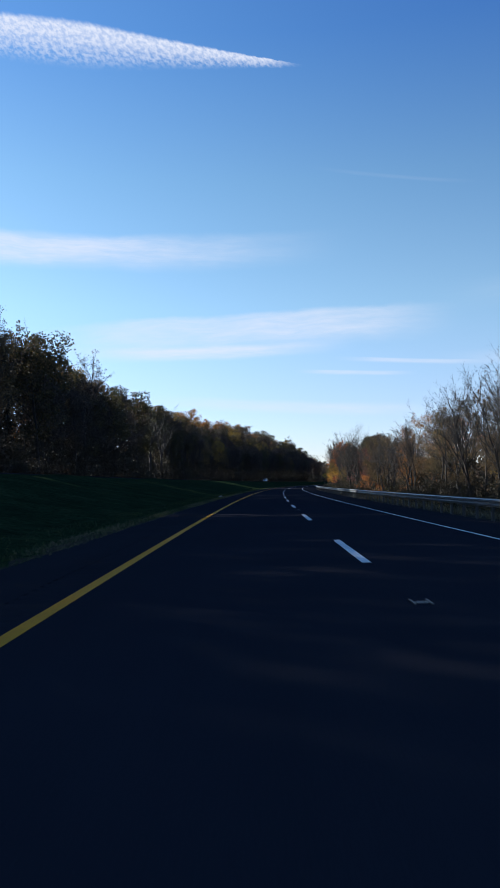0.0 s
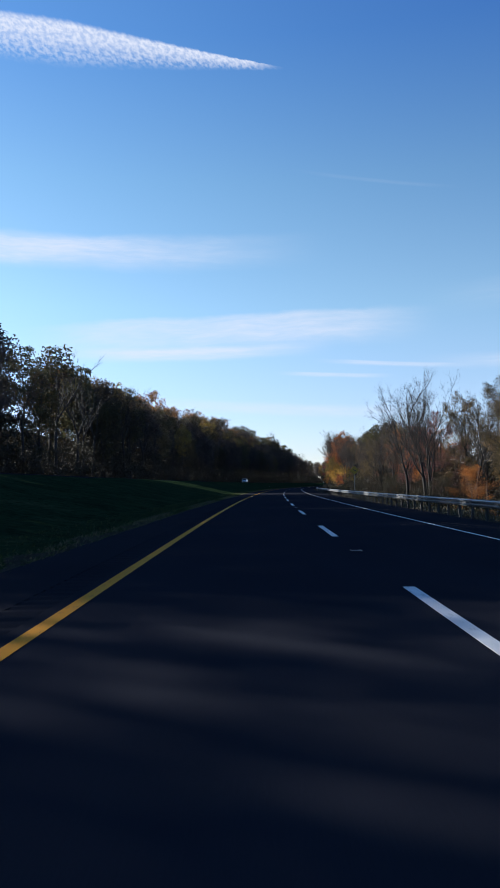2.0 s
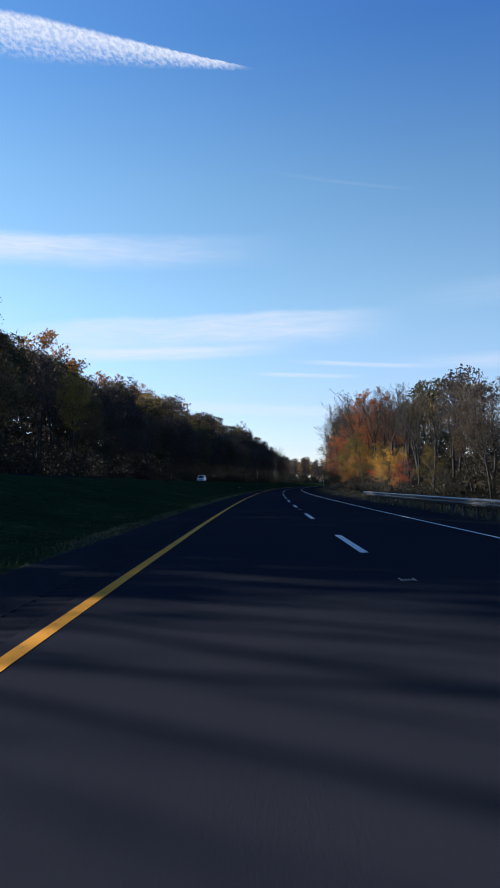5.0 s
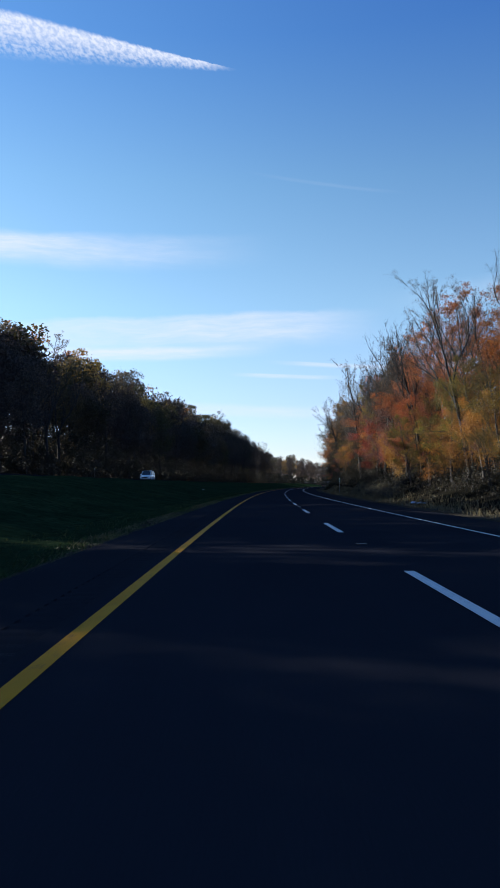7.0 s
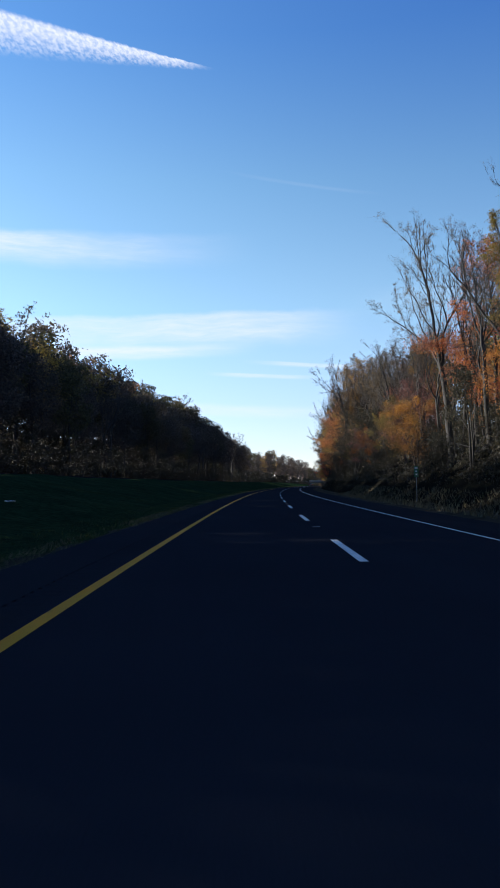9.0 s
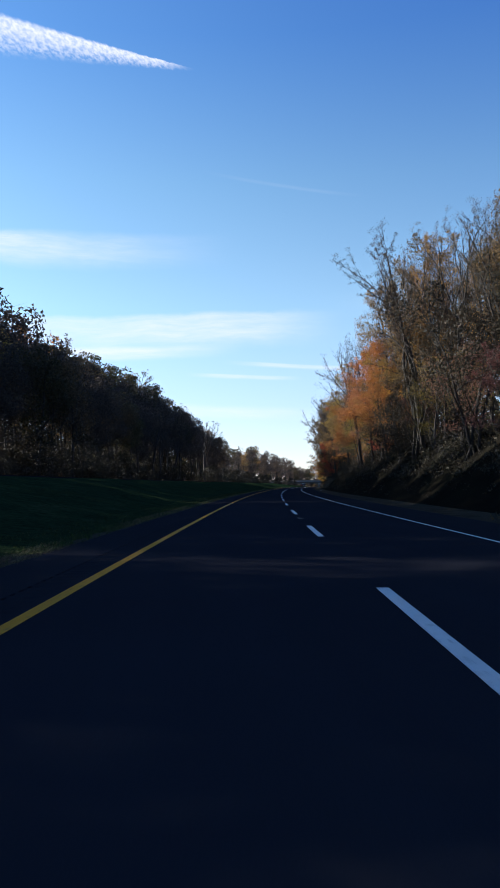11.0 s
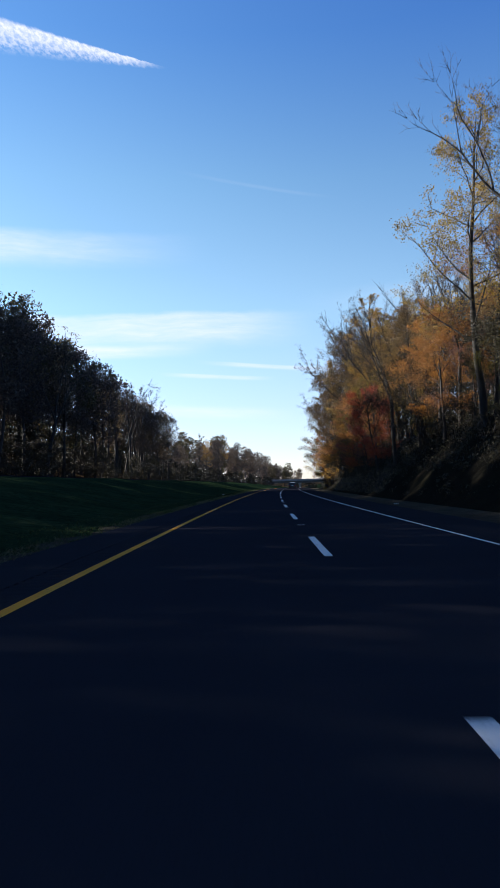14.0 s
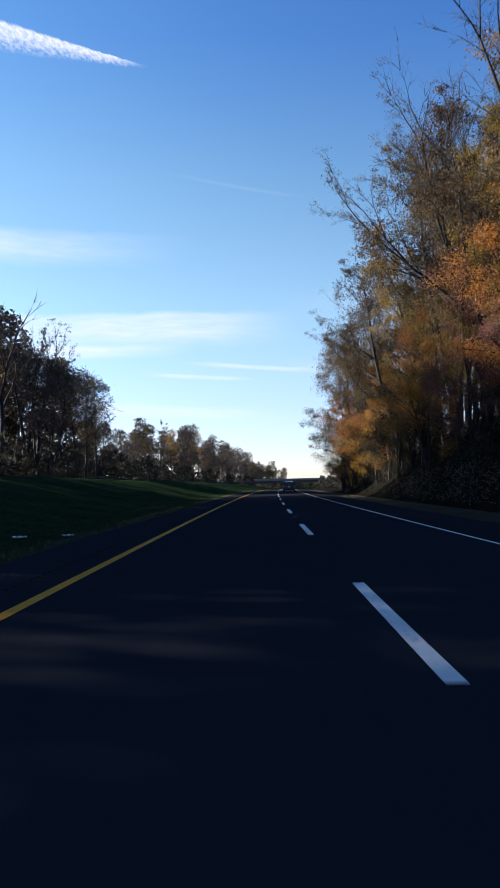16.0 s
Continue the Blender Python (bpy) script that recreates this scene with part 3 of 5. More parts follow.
def grow(seed, height, low, spread, limbs, twigs, sides=7, lean=0.02, forks=1, rise=0.06, fine=False, plain_limbs=False):
    """The wood of a tree: trunk (forked or not), limbs, branches and twigs; also where its leaves sit."""
    w = Wood(seed)
    r = w.r
    rad = height * 0.0098 + 0.045
    stems = []
    for k in range(forks):
        a = r.uniform(0, 6.28)
        tilt = lean if forks == 1 else r.uniform(0.07, 0.18)
        h = height * (1 if k == 0 else r.uniform(0.75, 0.95))
        pts, _ = w.limb((0.12 * k * math.cos(a), 0.12 * k * math.sin(a), -0.3), (tilt * math.cos(a), tilt * math.sin(a), 1), h * 0.93, rad * (1 if forks == 1 else 0.75), sides, 9, 0.03, 0.06, 0.12)
        stems.append((pts, h))
    # root flare
    for a in range(4):
        ang = a * 1.57 + r.uniform(-0.4, 0.4)
        w.tube([(0, 0, 0.5), (rad * 1.1 * math.cos(ang), rad * 1.1 * math.sin(ang), 0.12), (rad * 2.4 * math.cos(ang), rad * 2.4 * math.sin(ang), -0.25)], [rad * 0.5, rad * 0.42, rad * 0.15], 4)
    stem_size = (w.n, sum(map(len, w.f)))
    leaf = []
    for pts, h in stems:
        n = max(4, int(limbs / forks))
        for i in range(n):
            t = low + (0.97 - low) * ((i + r.random()) / n)
            p, _ = along(pts, t)
            ang = i * 2.4 + r.uniform(-0.5, 0.5)
            up = 0.35 + 0.75 * t + r.uniform(-0.15, 0.2)
            fall = math.sin(min(1, (1 - t) * 1.25 + 0.18) * 1.57) * (0.65 + 0.35 * min(1, (t - low) * 6 + 0.4))
            L = spread * fall * r.uniform(0.75, 1.2)
            lp, lw = w.limb(p, (math.cos(ang), math.sin(ang), up), L, rad * 0.3 * (1 - 0.65 * t) + 0.012, 5 if sides > 5 else (4 if sides > 4 else 3), 5 if sides > 5 else (3 if sides > 4 else 2), rise, 0.17, 0.2)
            if plain_limbs:
                leaf += [(along(lp, q)[0], L * 0.45) for q in (0.35, 0.65, 1.0)]
                continue
            m = (8 if fine else 5) if twigs > 1 else 3
            for j in range(m):
                q, qd = along(lp, 0.3 + 0.7 * (j + r.random() * 0.8) / m)
                wdir = qd / (np.linalg.norm(qd) + 1e-9) + np.array([r.gauss(0, 0.65), r.gauss(0, 0.65), r.gauss(0.15, 0.45)])
                bl = L * r.uniform(0.25, 0.5) * (1.15 - 0.5 * j / m)
                bp, bw = w.limb(q, wdir, bl, rad * 0.1 * (1 - 0.5 * t) + 0.008, 3, 3, rise * 0.7, 0.22, 0.3)
                leaf.append((bp[-1], bl))
                leaf.append((along(bp, 0.5)[0], bl))
                for _ in range(twigs):
                    q2, qd2 = along(bp, r.uniform(0.25, 1.0))
                    td = qd2 / (np.linalg.norm(qd2) + 1e-9) + np.array([r.gauss(0, 0.6), r.gauss(0, 0.6), r.gauss(0.2, 0.4)])
                    tl = bl * r.uniform(0.3, 0.65)
                    tp, _ = w.limb(q2, td, tl, 0.016, 3, 2, 0.05, 0.25, 0.35)
                    leaf.append((tp[-1], tl))
                    if fine:
                        for _ in range(3):
                            q3, qd3 = along(tp, r.uniform(0.2, 1.0))
                            td3 = qd3 / (np.linalg.norm(qd3) + 1e-9) + np.array([r.gauss(0, 0.6), r.gauss(0, 0.6), r.gauss(0.15, 0.4)])
                            w.limb(q3, td3, tl * r.uniform(0.4, 0.85), 0.01, 3, 1, 0, 0.1, 0.4)
        leaf.append((pts[-1], spread * 0.3))
    return np.concatenate(w.v), np.concatenate(w.f), leaf, stem_size


def grow_forked(seed, height, low, angle, levels, fine, lead, lift):
    """The wood of a broadleaf that divides again and again; angle: how far the forks part, in radians; lead: how strongly one limb carries on."""
    w = Wood(seed)
    r = w.r
    rad = height * 0.0115 + 0.045
    a0 = r.uniform(0, 6.28)
    trunk, way = w.limb((0, 0, -0.3), (0.05 * math.cos(a0), 0.05 * math.sin(a0), 1), height * low + 0.3, rad, 8, 6, 0.03, 0.05, 0.78)
    for a in range(4):
        ang = a * 1.57 + r.uniform(-0.4, 0.4)
        w.tube([(0, 0, 0.5), (rad * 1.1 * math.cos(ang), rad * 1.1 * math.sin(ang), 0.12), (rad * 2.3 * math.cos(ang), rad * 2.3 * math.sin(ang), -0.25)], [rad * 0.5, rad * 0.42, rad * 0.15], 4)
    cut = (w.n, sum(map(len, w.f)))
    leaf = []

    def turned(way, by, round_):
        side = np.cross(way, (0.31, 0.87, 0.38))
        side /= np.linalg.norm(side) + 1e-9
        other = np.cross(way, side)
        return way * math.cos(by) + (side * math.cos(round_) + other * math.sin(round_)) * math.sin(by)

    def branch(p, way, length, radius, level):
        if level > 1:
            way = way + np.array([0, 0, lift])
            way = way / np.linalg.norm(way)
        sides, segs = ((3, 2), (3, 3), (4, 3), (5, 4), (6, 5), (6, 5))[min(level, 5)]
        pts, end = w.limb(p, way, length, max(radius, 0.009), sides, segs, 0.05, 0.13, 0.6)
        if level < 3:
            leaf.append((pts[-1], length * 0.8))
            leaf.append((along(pts, 0.5)[0], length * 0.6))
        if level == 0:
            if fine:
                for _ in range(3):
                    q, qd = along(pts, r.uniform(0.2, 0.95))
                    w.limb(q, turned(qd / (np.linalg.norm(qd) + 1e-9), r.uniform(0.4, 0.9), r.uniform(0, 6.28)), length * r.uniform(0.4, 0.75), 0.008, 3, 1, 0, 0.1, 0.4)
            return
        spin = r.uniform(0, 6.28)
        for k in range(2 if level > 1 or r.random() < 0.7 else 3):
            strong = k == 0
            branch(pts[-1], turned(end, angle * (lead if strong else 1.0) * r.uniform(0.7, 1.25), spin + k * 2.6), length * r.uniform(0.66, 0.84) * (1.05 if strong else 0.9), radius * (0.67 if strong else 0.55), level - 1)
        for k in range(3 if r.random() < 0.4 else 2):
            q, qd = along(pts, r.uniform(0.3, 0.9))
            branch(q, turned(qd / (np.linalg.norm(qd) + 1e-9), angle * r.uniform(1.1, 1.8), r.uniform(0, 6.28)), length * r.uniform(0.42, 0.62), radius * 0.36, max(0, level - 2))

    n = 4 if lead > 0.5 else 3
    for k in range(n):
        by = angle * (0.35 if k == 0 else r.uniform(0.8, 1.3))
        branch(along(trunk, 1.0 if k < 2 else r.uniform(0.75, 0.98))[0], turned(way, by, a0 + k * 6.28 / n), height * (1 - low) * (0.36 if k == 0 else r.uniform(0.28, 0.36)), rad * (0.62 if k == 0 else 0.46), levels)
    return np.concatenate(w.v), np.concatenate(w.f), leaf, cut


# how the much-divided trees fork: height of the first fork, angle, how strongly one limb leads, how they lift
FORKED = {"bare_tree": (0.38, 0.33, 0.4, 0.25), "thin_leaved_tree": (0.36, 0.31, 0.4, 0.3), "spreading_tree": (0.28, 0.35, 0.5, 0.28), "arching_tree": (0.36, 0.5, 0.65, 0.16), "bare_broad_tree": (0.26, 0.5, 0.6, 0.2), "bare_roadside_tree": (0.3, 0.42, 0.5, 0.2)}


def foliage(seed, sites, count, size, cloud):
    """Many small leaves, scattered in clumps about the sites."""
    g = np.random.default_rng(seed)
    P = np.array([s[0] for s in sites])
    R = np.array([max(s[1], 0.4) for s in sites])
    w = R ** 1.2 * g.uniform(0.2, 1.8, len(R))
    idx = g.choice(len(P), count, p=w / w.sum())
    c = P[idx] + np.clip(g.normal(0, 0.8, (count, 3)), -1.4, 1.4) * (R[idx] * cloud)[:, None] * np.array([1, 1, 0.75])
    a = g.normal(0, 1, (count, 3))
    a /= np.linalg.norm(a, axis=1)[:, None]
    b = np.cross(a, g.normal(0, 1, (count, 3)))
    b /= np.linalg.norm(b, axis=1)[:, None]
    n = np.cross(a, b)
    L = size * g.uniform(0.7, 1.25, count)[:, None]
    v = np.stack([c - a * L * 0.62 + b * L * 0.1, c + a * L * 0.62, c - a * L * 0.1 + b * L * 0.75 + n * L * 0.2], 1).reshape(-1, 3)
    f = np.arange(count * 3).reshape(-1, 3)
    return v, f


def lobed_foliage(seed, height, low, spread, count, size):
    """Leaves on the rounded lobes of a full crown, with a loose filling inside."""
    g = np.random.default_rng(seed)
    a, b, mid_ = spread * 0.8, height * (1 - low) * 0.5, height * (1 + low) * 0.5
    n = 34
    way = g.normal(0, 1, (n, 3))
    way[:, 2] += 0.25
    way /= np.linalg.norm(way, axis=1)[:, None]
    mids = way * np.array([a * 0.66, a * 0.66, b * 0.76]) * g.uniform(0.62, 1.0, n)[:, None]
    rads = a * g.uniform(0.24, 0.44, n)
    idx = g.choice(n, count, p=rads ** 2 / (rads ** 2).sum())
    out = g.normal(0, 1, (count, 3)) + way[idx] * 0.7
    out /= np.linalg.norm(out, axis=1)[:, None]
    c = mids[idx] + out * (rads[idx] * np.clip(g.normal(0.84, 0.18, count), 0.1, 1.1))[:, None] * np.array([1, 1, 0.85])
    inner = g.random(count) < 0.14
    c[inner] = np.clip(g.normal(0, 0.4, (int(inner.sum()), 3)), -0.8, 0.8) * np.array([a * 0.7, a * 0.7, b * 0.8])
    c[:, 2] += mid_
    p = g.normal(0, 1, (count, 3))
    p /= np.linalg.norm(p, axis=1)[:, None]
    q = np.cross(p, g.normal(0, 1, (count, 3)))
    q /= np.linalg.norm(q, axis=1)[:, None]
    L = size * g.uniform(0.7, 1.25, count)[:, None]
    v = np.stack([c - p * L * 0.62 + q * L * 0.1, c + p * L * 0.62, c - p * L * 0.1 + q * L * 0.75 + np.cross(p, q) * L * 0.2], 1).reshape(-1, 3)
    return v, np.arange(count * 3).reshape(-1, 3)


DENSE = ("dusky_oak_tree", "woodland_tree", "oak_tree", "hickory_tree")
SPECIES = {
    # name: (label, leaf material, bark, height, low, spread, limbs, twigs, leaves, leaf size, cloud, forks)
    "oak_tree": ("oak with thick rusty brown autumn leaves", L_RUST, M_BARK, 22, 0.22, 6.4, 17, 2, 5200, 0.25, 0.42, 1),
    "maple_tree": ("maple in orange autumn leaf at the wood's edge", L_ORANGE, M_BARK, 17, 0.15, 5.6, 17, 2, 5200, 0.21, 0.42, 1),
    "hickory_tree": ("hickory in yellow autumn leaf among the woods", L_YELLOW, M_BARK, 24, 0.25, 5.4, 17, 2, 4600, 0.22, 0.4, 1),
    "red_maple_tree": ("small red maple in deep red autumn leaf", L_RED, M_BARK, 9, 0.1, 3.8, 15, 1, 3600, 0.17, 0.4, 1),
    "beech_tree": ("slender tree with fading yellow-green leaves", L_GREEN, M_BARK_PALE, 15, 0.12, 4.8, 16, 2, 4200, 0.2, 0.42, 1),
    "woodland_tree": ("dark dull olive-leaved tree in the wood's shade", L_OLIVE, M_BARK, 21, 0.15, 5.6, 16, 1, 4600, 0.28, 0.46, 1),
    "bare_tree": ("tall leafless grey tree with fine upright twigs", L_BROWN, M_BARK, 23, 0.28, 6.8, 30, 4, 0, 0.2, 0.3, 2),
    "thin_leaved_tree": ("half-bare tree with a thin veil of russet leaves", L_BROWN, M_BARK, 24, 0.26, 6.6, 20, 4, 3000, 0.16, 0.22, 2),
    "spreading_tree": ("wide-limbed tree arching out over the verge", L_RUST, M_BARK, 24, 0.2, 7.4, 21, 4, 5200, 0.16, 0.22, 2),
    "bare_broad_tree": ("leafless dark tree with wide upswept limbs", L_BROWN, M_BARK, 14, 0.2, 6.6, 24, 4, 0, 0.2, 0.3, 3),
    "bare_roadside_tree": ("slim leafless grey-barked tree behind the guardrail", L_BROWN, M_BARK, 12, 0.24, 4.4, 15, 4, 0, 0.2, 0.3, 2),
    "arching_tree": ("big half-bare tree with long limbs arching over the verge", L_BROWN, M_BARK, 20, 0.2, 10.5, 22, 4, 3400, 0.15, 0.2, 2),
    "dogwood_tree": ("small dogwood with dull rose-red autumn leaves", L_ROSE, M_BARK, 10, 0.12, 4.2, 15, 2, 3400, 0.17, 0.4, 2),
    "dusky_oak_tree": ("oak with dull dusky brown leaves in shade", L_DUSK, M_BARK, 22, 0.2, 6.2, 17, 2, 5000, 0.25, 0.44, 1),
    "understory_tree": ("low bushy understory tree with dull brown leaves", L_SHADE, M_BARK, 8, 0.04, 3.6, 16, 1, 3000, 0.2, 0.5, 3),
    "young_maple": ("young bushy maple with golden orange leaves", L_GOLD, M_BARK, 8, 0.06, 3.4, 16, 1, 2600, 0.17, 0.5, 2),
}
MODELS = {}


def model(kind, k, lite):
    """Wood and leaf arrays of one individual of a kind."""
    key = (kind, k, lite)
    if key not in MODELS:
        label, lm, bm_, h, low, sp, limbs, twigs, nl, size, cloud, forks = SPECIES[kind]
        seed = sum(map(ord, kind)) * 13 + k * 101
        # nearest trees in full, those behind with fewer and larger pieces
        if lite == 0:
            twigs, nl, size = min(twigs, 2 if nl > 3500 else 3), int(nl * 5.0), size * 0.46
        elif lite == 1:
            twigs, nl, size = 3 if nl == 0 else 1, int(nl * 4.0), size * 0.5
        elif lite == 3:
            twigs, nl, size = 2 if nl == 0 else 1, int(nl * (1.25 if kind in DENSE else 0.8)), size * (0.98 if kind in DENSE else 1.12)
        elif lite == 2:
            limbs, nl, size = int(limbs * 0.65), int(nl * 0.12) + 80, size * 3.0
        elif lite == 5:
            limbs, nl, size = int(limbs * 0.5), int(nl * 0.36) + 80, size * 1.6
        elif lite == 4:
            limbs, nl, size = int(limbs * 0.65), int(nl * 0.45) + 80, size * 1.6
        if kind in FORKED and lite in (0, 1, 3):
            first, angle, lead, lift = FORKED[kind]
            v, f, sites, cut = grow_forked(seed, h, first, angle, 5 if lite == 0 and nl == 0 else 4 if lite == 0 or nl == 0 else 3, lite == 0, lead, lift)
        else:
            v, f, sites, cut = grow(seed, h, low, sp, limbs, twigs, (7, 5, 4, 5, 4, 4)[lite], 0.05, 1 if lite in (2, 4, 5) else forks, fine=twigs > 2 and lite == 0 and nl == 0, plain_limbs=lite in (2, 4, 5))
        if kind in DENSE and lite:
            leaf = lobed_foliage(seed + 5, h, low, sp, nl, size)
        else:
            leaf = foliage(seed + 5, sites, nl, size, cloud * (0.78 if lite == 0 else 1)) if nl else None
        fit = h / max(v[:, 2].max(), np.quantile(leaf[0][:, 2], 0.995) if leaf else 0)
        v = v * fit
        leaf = (leaf[0] * fit, leaf[1]) if leaf else None
        MODELS[key] = (v, f, leaf, lm, bm_, label, cut)
    return MODELS[key]


TREES = {}


def plant(kind, k, lite, s, d, scale=1.0, turn=0.0, lean=0.0, group="", label=""):
    """One tree with its trunk and crown, leaning by some degrees towards the road's left; later ones of the same individual share its meshes."""
    x, y = plan(s, d)
    m = Matrix.Translation((float(x), float(y), float(ground(s, d)))) @ Matrix.Rotation(-heading(s), 4, "Z") @ Matrix.Rotation(radians(-lean), 4, "Y") @ Matrix.Rotation(radians(turn), 4, "Z")
    key = (kind, k, lite)
    if key in TREES:
        ob = copy_thing(TREES[key], m)
        if group:
            tagged(ob, group=group)
    else:
        v, f, leaf, lm, bk, lab, (nv, nf) = model(kind, k, lite)
        ob = thing(kind, lab, "tree", m, group)
        if lite in (2, 4, 5):
            child("trunk", fast_mesh("trunk", v, f, [bk], smooth=True), ob)
        else:
            child("trunk", fast_mesh("trunk", v[:nv], f[:nf], [bk], smooth=True), ob)
            child("branchwork", fast_mesh("branchwork", v[nv:], f[nf:] - nv, [bk], smooth=True), ob)
        if leaf is not None:
            child("crown", fast_mesh("crown", leaf[0], leaf[1], [lm]), ob)
        TREES[key] = ob
    ob.scale = (scale, scale, scale)
    return ob


def pick(r, weights):
    x = r.random() * sum(weights.values())
    for k, w in weights.items():
        x -= w
        if x <= 0:
            return k
    return k


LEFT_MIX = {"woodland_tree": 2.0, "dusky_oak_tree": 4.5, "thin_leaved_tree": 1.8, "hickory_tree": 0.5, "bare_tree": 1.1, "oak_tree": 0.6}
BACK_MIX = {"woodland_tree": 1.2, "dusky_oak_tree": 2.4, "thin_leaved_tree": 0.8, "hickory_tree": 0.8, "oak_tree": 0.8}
OPEN_MIX = {"thin_leaved_tree": 1.2, "bare_tree": 3.0}
# where the wood beyond the median is thin and lets the sun through
CLEARINGS = ((166, 192), (612, 638))
RIGHT_LOW = {"oak_tree": 1.0, "thin_leaved_tree": 3.4, "maple_tree": 0.1, "bare_roadside_tree": 3.0, "dogwood_tree": 0.4}
RIGHT_BANK = {"spreading_tree": 2.0, "oak_tree": 1.0, "thin_leaved_tree": 2.8, "maple_tree": 0.5, "bare_tree": 2.4, "hickory_tree": 1.0}
BASE_H = {k: v[3] for k, v in SPECIES.items()}


def in_clearing(s):
    return any(a < s < b for a, b in CLEARINGS)


def row_of_trees(r, s0, s1, gap, d, jitter, mix, tops, lite, group, variants=2, lean=(-3, 3), thin=None):
    """Trees along the road at about d, their tops at the heights given by tops(s); thin: the mix in the clearings, if another, or () for none there."""
    s = s0
    while s < s1:
        if thin is not None and in_clearing(s) and not thin:
            s += gap
            continue
        kind = pick(r, thin if thin and in_clearing(s) else mix)
        dd = d + r.uniform(-jitter, jitter)
        want = tops(s) - float(ground(s, dd))
        scale = max(0.35, want / BASE_H[kind] * r.uniform(0.76, 1.02))
        plant(kind, r.randrange(variants), lite, s + r.uniform(-gap, gap) * 0.35, dd, scale, r.uniform(0, 360), r.uniform(*lean), group)
        s += gap * r.uniform(0.8, 1.25)


def left_tops(s):
    return float(np.interp(s, (-60, 50, 80, 110, 150, 190, 230, 300, 360, 400, 470, 490, 525, 560, 600, 660), (28, 27.5, 26.5, 23, 22, 23.5, 23.5, 21.8, 23.6, 23.8, 25.3, 26, 24.7, 27, 28, 27.5)))


def right_tops(s):
    return float(np.interp(s, (-60, 40, 100, 150, 200, 240, 285, 318, 340, 380, 415, 440, 455, 470, 495, 510, 525, 545, 560, 575, 590, 605, 625, 640, 690),
                           (12, 12, 12, 11, 10.5, 12.5, 18.5, 20.5, 20.5, 20.5, 23, 27, 29, 28.5, 27, 26, 24, 23.5, 26, 28.5, 30, 29.5, 26, 22, 15)))


def plant_woods():
    r = random.Random(11)
    g = "trees of the wood beyond the median"
    row_of_trees(r, 20, 650, 7.0, -35.5, 1.6, LEFT_MIX, left_tops, 3, g, thin=OPEN_MIX)
    row_of_trees(r, 650, 672, 6.5, -35.5, 1.2, {"dusky_oak_tree": 3, "oak_tree": 1}, lambda s: left_tops(s) - 1, 3, g)
    row_of_trees(r, 10, 655, 7.0, -41, 2.5, BACK_MIX, lambda s: left_tops(s) + 2, 4, g, thin=())
    # added rear row, hidden by the front ones, to keep the sun off the road
    row_of_trees(r, 15, 600, 6.0, -45.5, 1.5, BACK_MIX, lambda s: left_tops(s) + 5.5, 4, g, thin=())
    row_of_trees(r, 30, 575, 6.5, -33, 0.9, {"understory_tree": 1}, lambda s: 2.0 + r.uniform(4, 8), 5, g)
    row_of_trees(r, 30, 585, 6.5, -38.5, 1.0, {"understory_tree": 1}, lambda s: 3.0 + r.uniform(6, 11), 5, g, thin=())
    row_of_trees(r, 580, 658, 6.0, -34, 1.2, {"understory_tree": 1}, lambda s: 2.6 + r.uniform(3.5, 6.5), 5, g)
    row_of_trees(r, 640, 674, 6.5, -41, 2.0, {"dusky_oak_tree": 3, "oak_tree": 1}, lambda s: left_tops(s), 4, g)
    # the two dusky oaks are added to stop sun streaks on the road
    for kind, s, d, k, top in (("thin_leaved_tree", 118, -34.5, 0, 25), ("bare_tree", 219, -34.8, 1, 24), ("dusky_oak_tree", 408, -41, 0, 24.5), ("dusky_oak_tree", 404, -36.5, 1, 23)):
        plant(kind, k, 3, s, d, (top - float(ground(s, d))) / BASE_H[kind], 50 * s % 360, 0, g)
    g = "trees beside the guardrail"
    row_of_trees(r, 30, 132, 5.0, 16.5, 2.0, {"bare_roadside_tree": 3, "thin_leaved_tree": 1.6, "oak_tree": 1.4, "maple_tree": 0.3}, lambda s: right_tops(s) - 1, 0, g, lean=(-5, 5))
    row_of_trees(r, 132, 236, 6.5, 17, 2.0, RIGHT_LOW, lambda s: right_tops(s) - 1, 0, g, lean=(-5, 5))
    row_of_trees(r, 30, 240, 6.5, 22, 2.5, {"oak_tree": 2.2, "maple_tree": 0.7, "thin_leaved_tree": 2.8}, right_tops, 1, g)
    row_of_trees(r, 30, 240, 6.0, 20, 1.5, {"understory_tree": 1}, lambda s: right_tops(s) * 0.45, 5, g)
    row_of_trees(r, 30, 236, 5.5, 14.5, 1.2, {"understory_tree": 2.6, "young_maple": 0.25}, lambda s: float(ground(s, 15)) + r.uniform(2.0, 5), 1, g)
    g = "trees on the cut bank"
    row_of_trees(r, 243, 430, 6.0, 15.0, 1.2, {"thin_leaved_tree": 2.2, "bare_tree": 4.4, "oak_tree": 0.4, "maple_tree": 0.6}, right_tops, 0, g, lean=(-3, 4))
    row_of_trees(r, 430, 508, 5.2, 16.0, 1.4, RIGHT_BANK, right_tops, 0, g, lean=(-4, 2))
    row_of_trees(r, 510, 690, 5.2, 14.8, 1.5, RIGHT_BANK, right_tops, 0, g, lean=(-3, 4))
    row_of_trees(r, 240, 430, 6.0, 19, 2.0, RIGHT_BANK, lambda s: right_tops(s) - 0.5, 1, g, lean=(-2, 6))
    row_of_trees(r, 430, 690, 6.0, 19.5, 2.0, RIGHT_BANK, right_tops, 1, g, lean=(-2, 6))
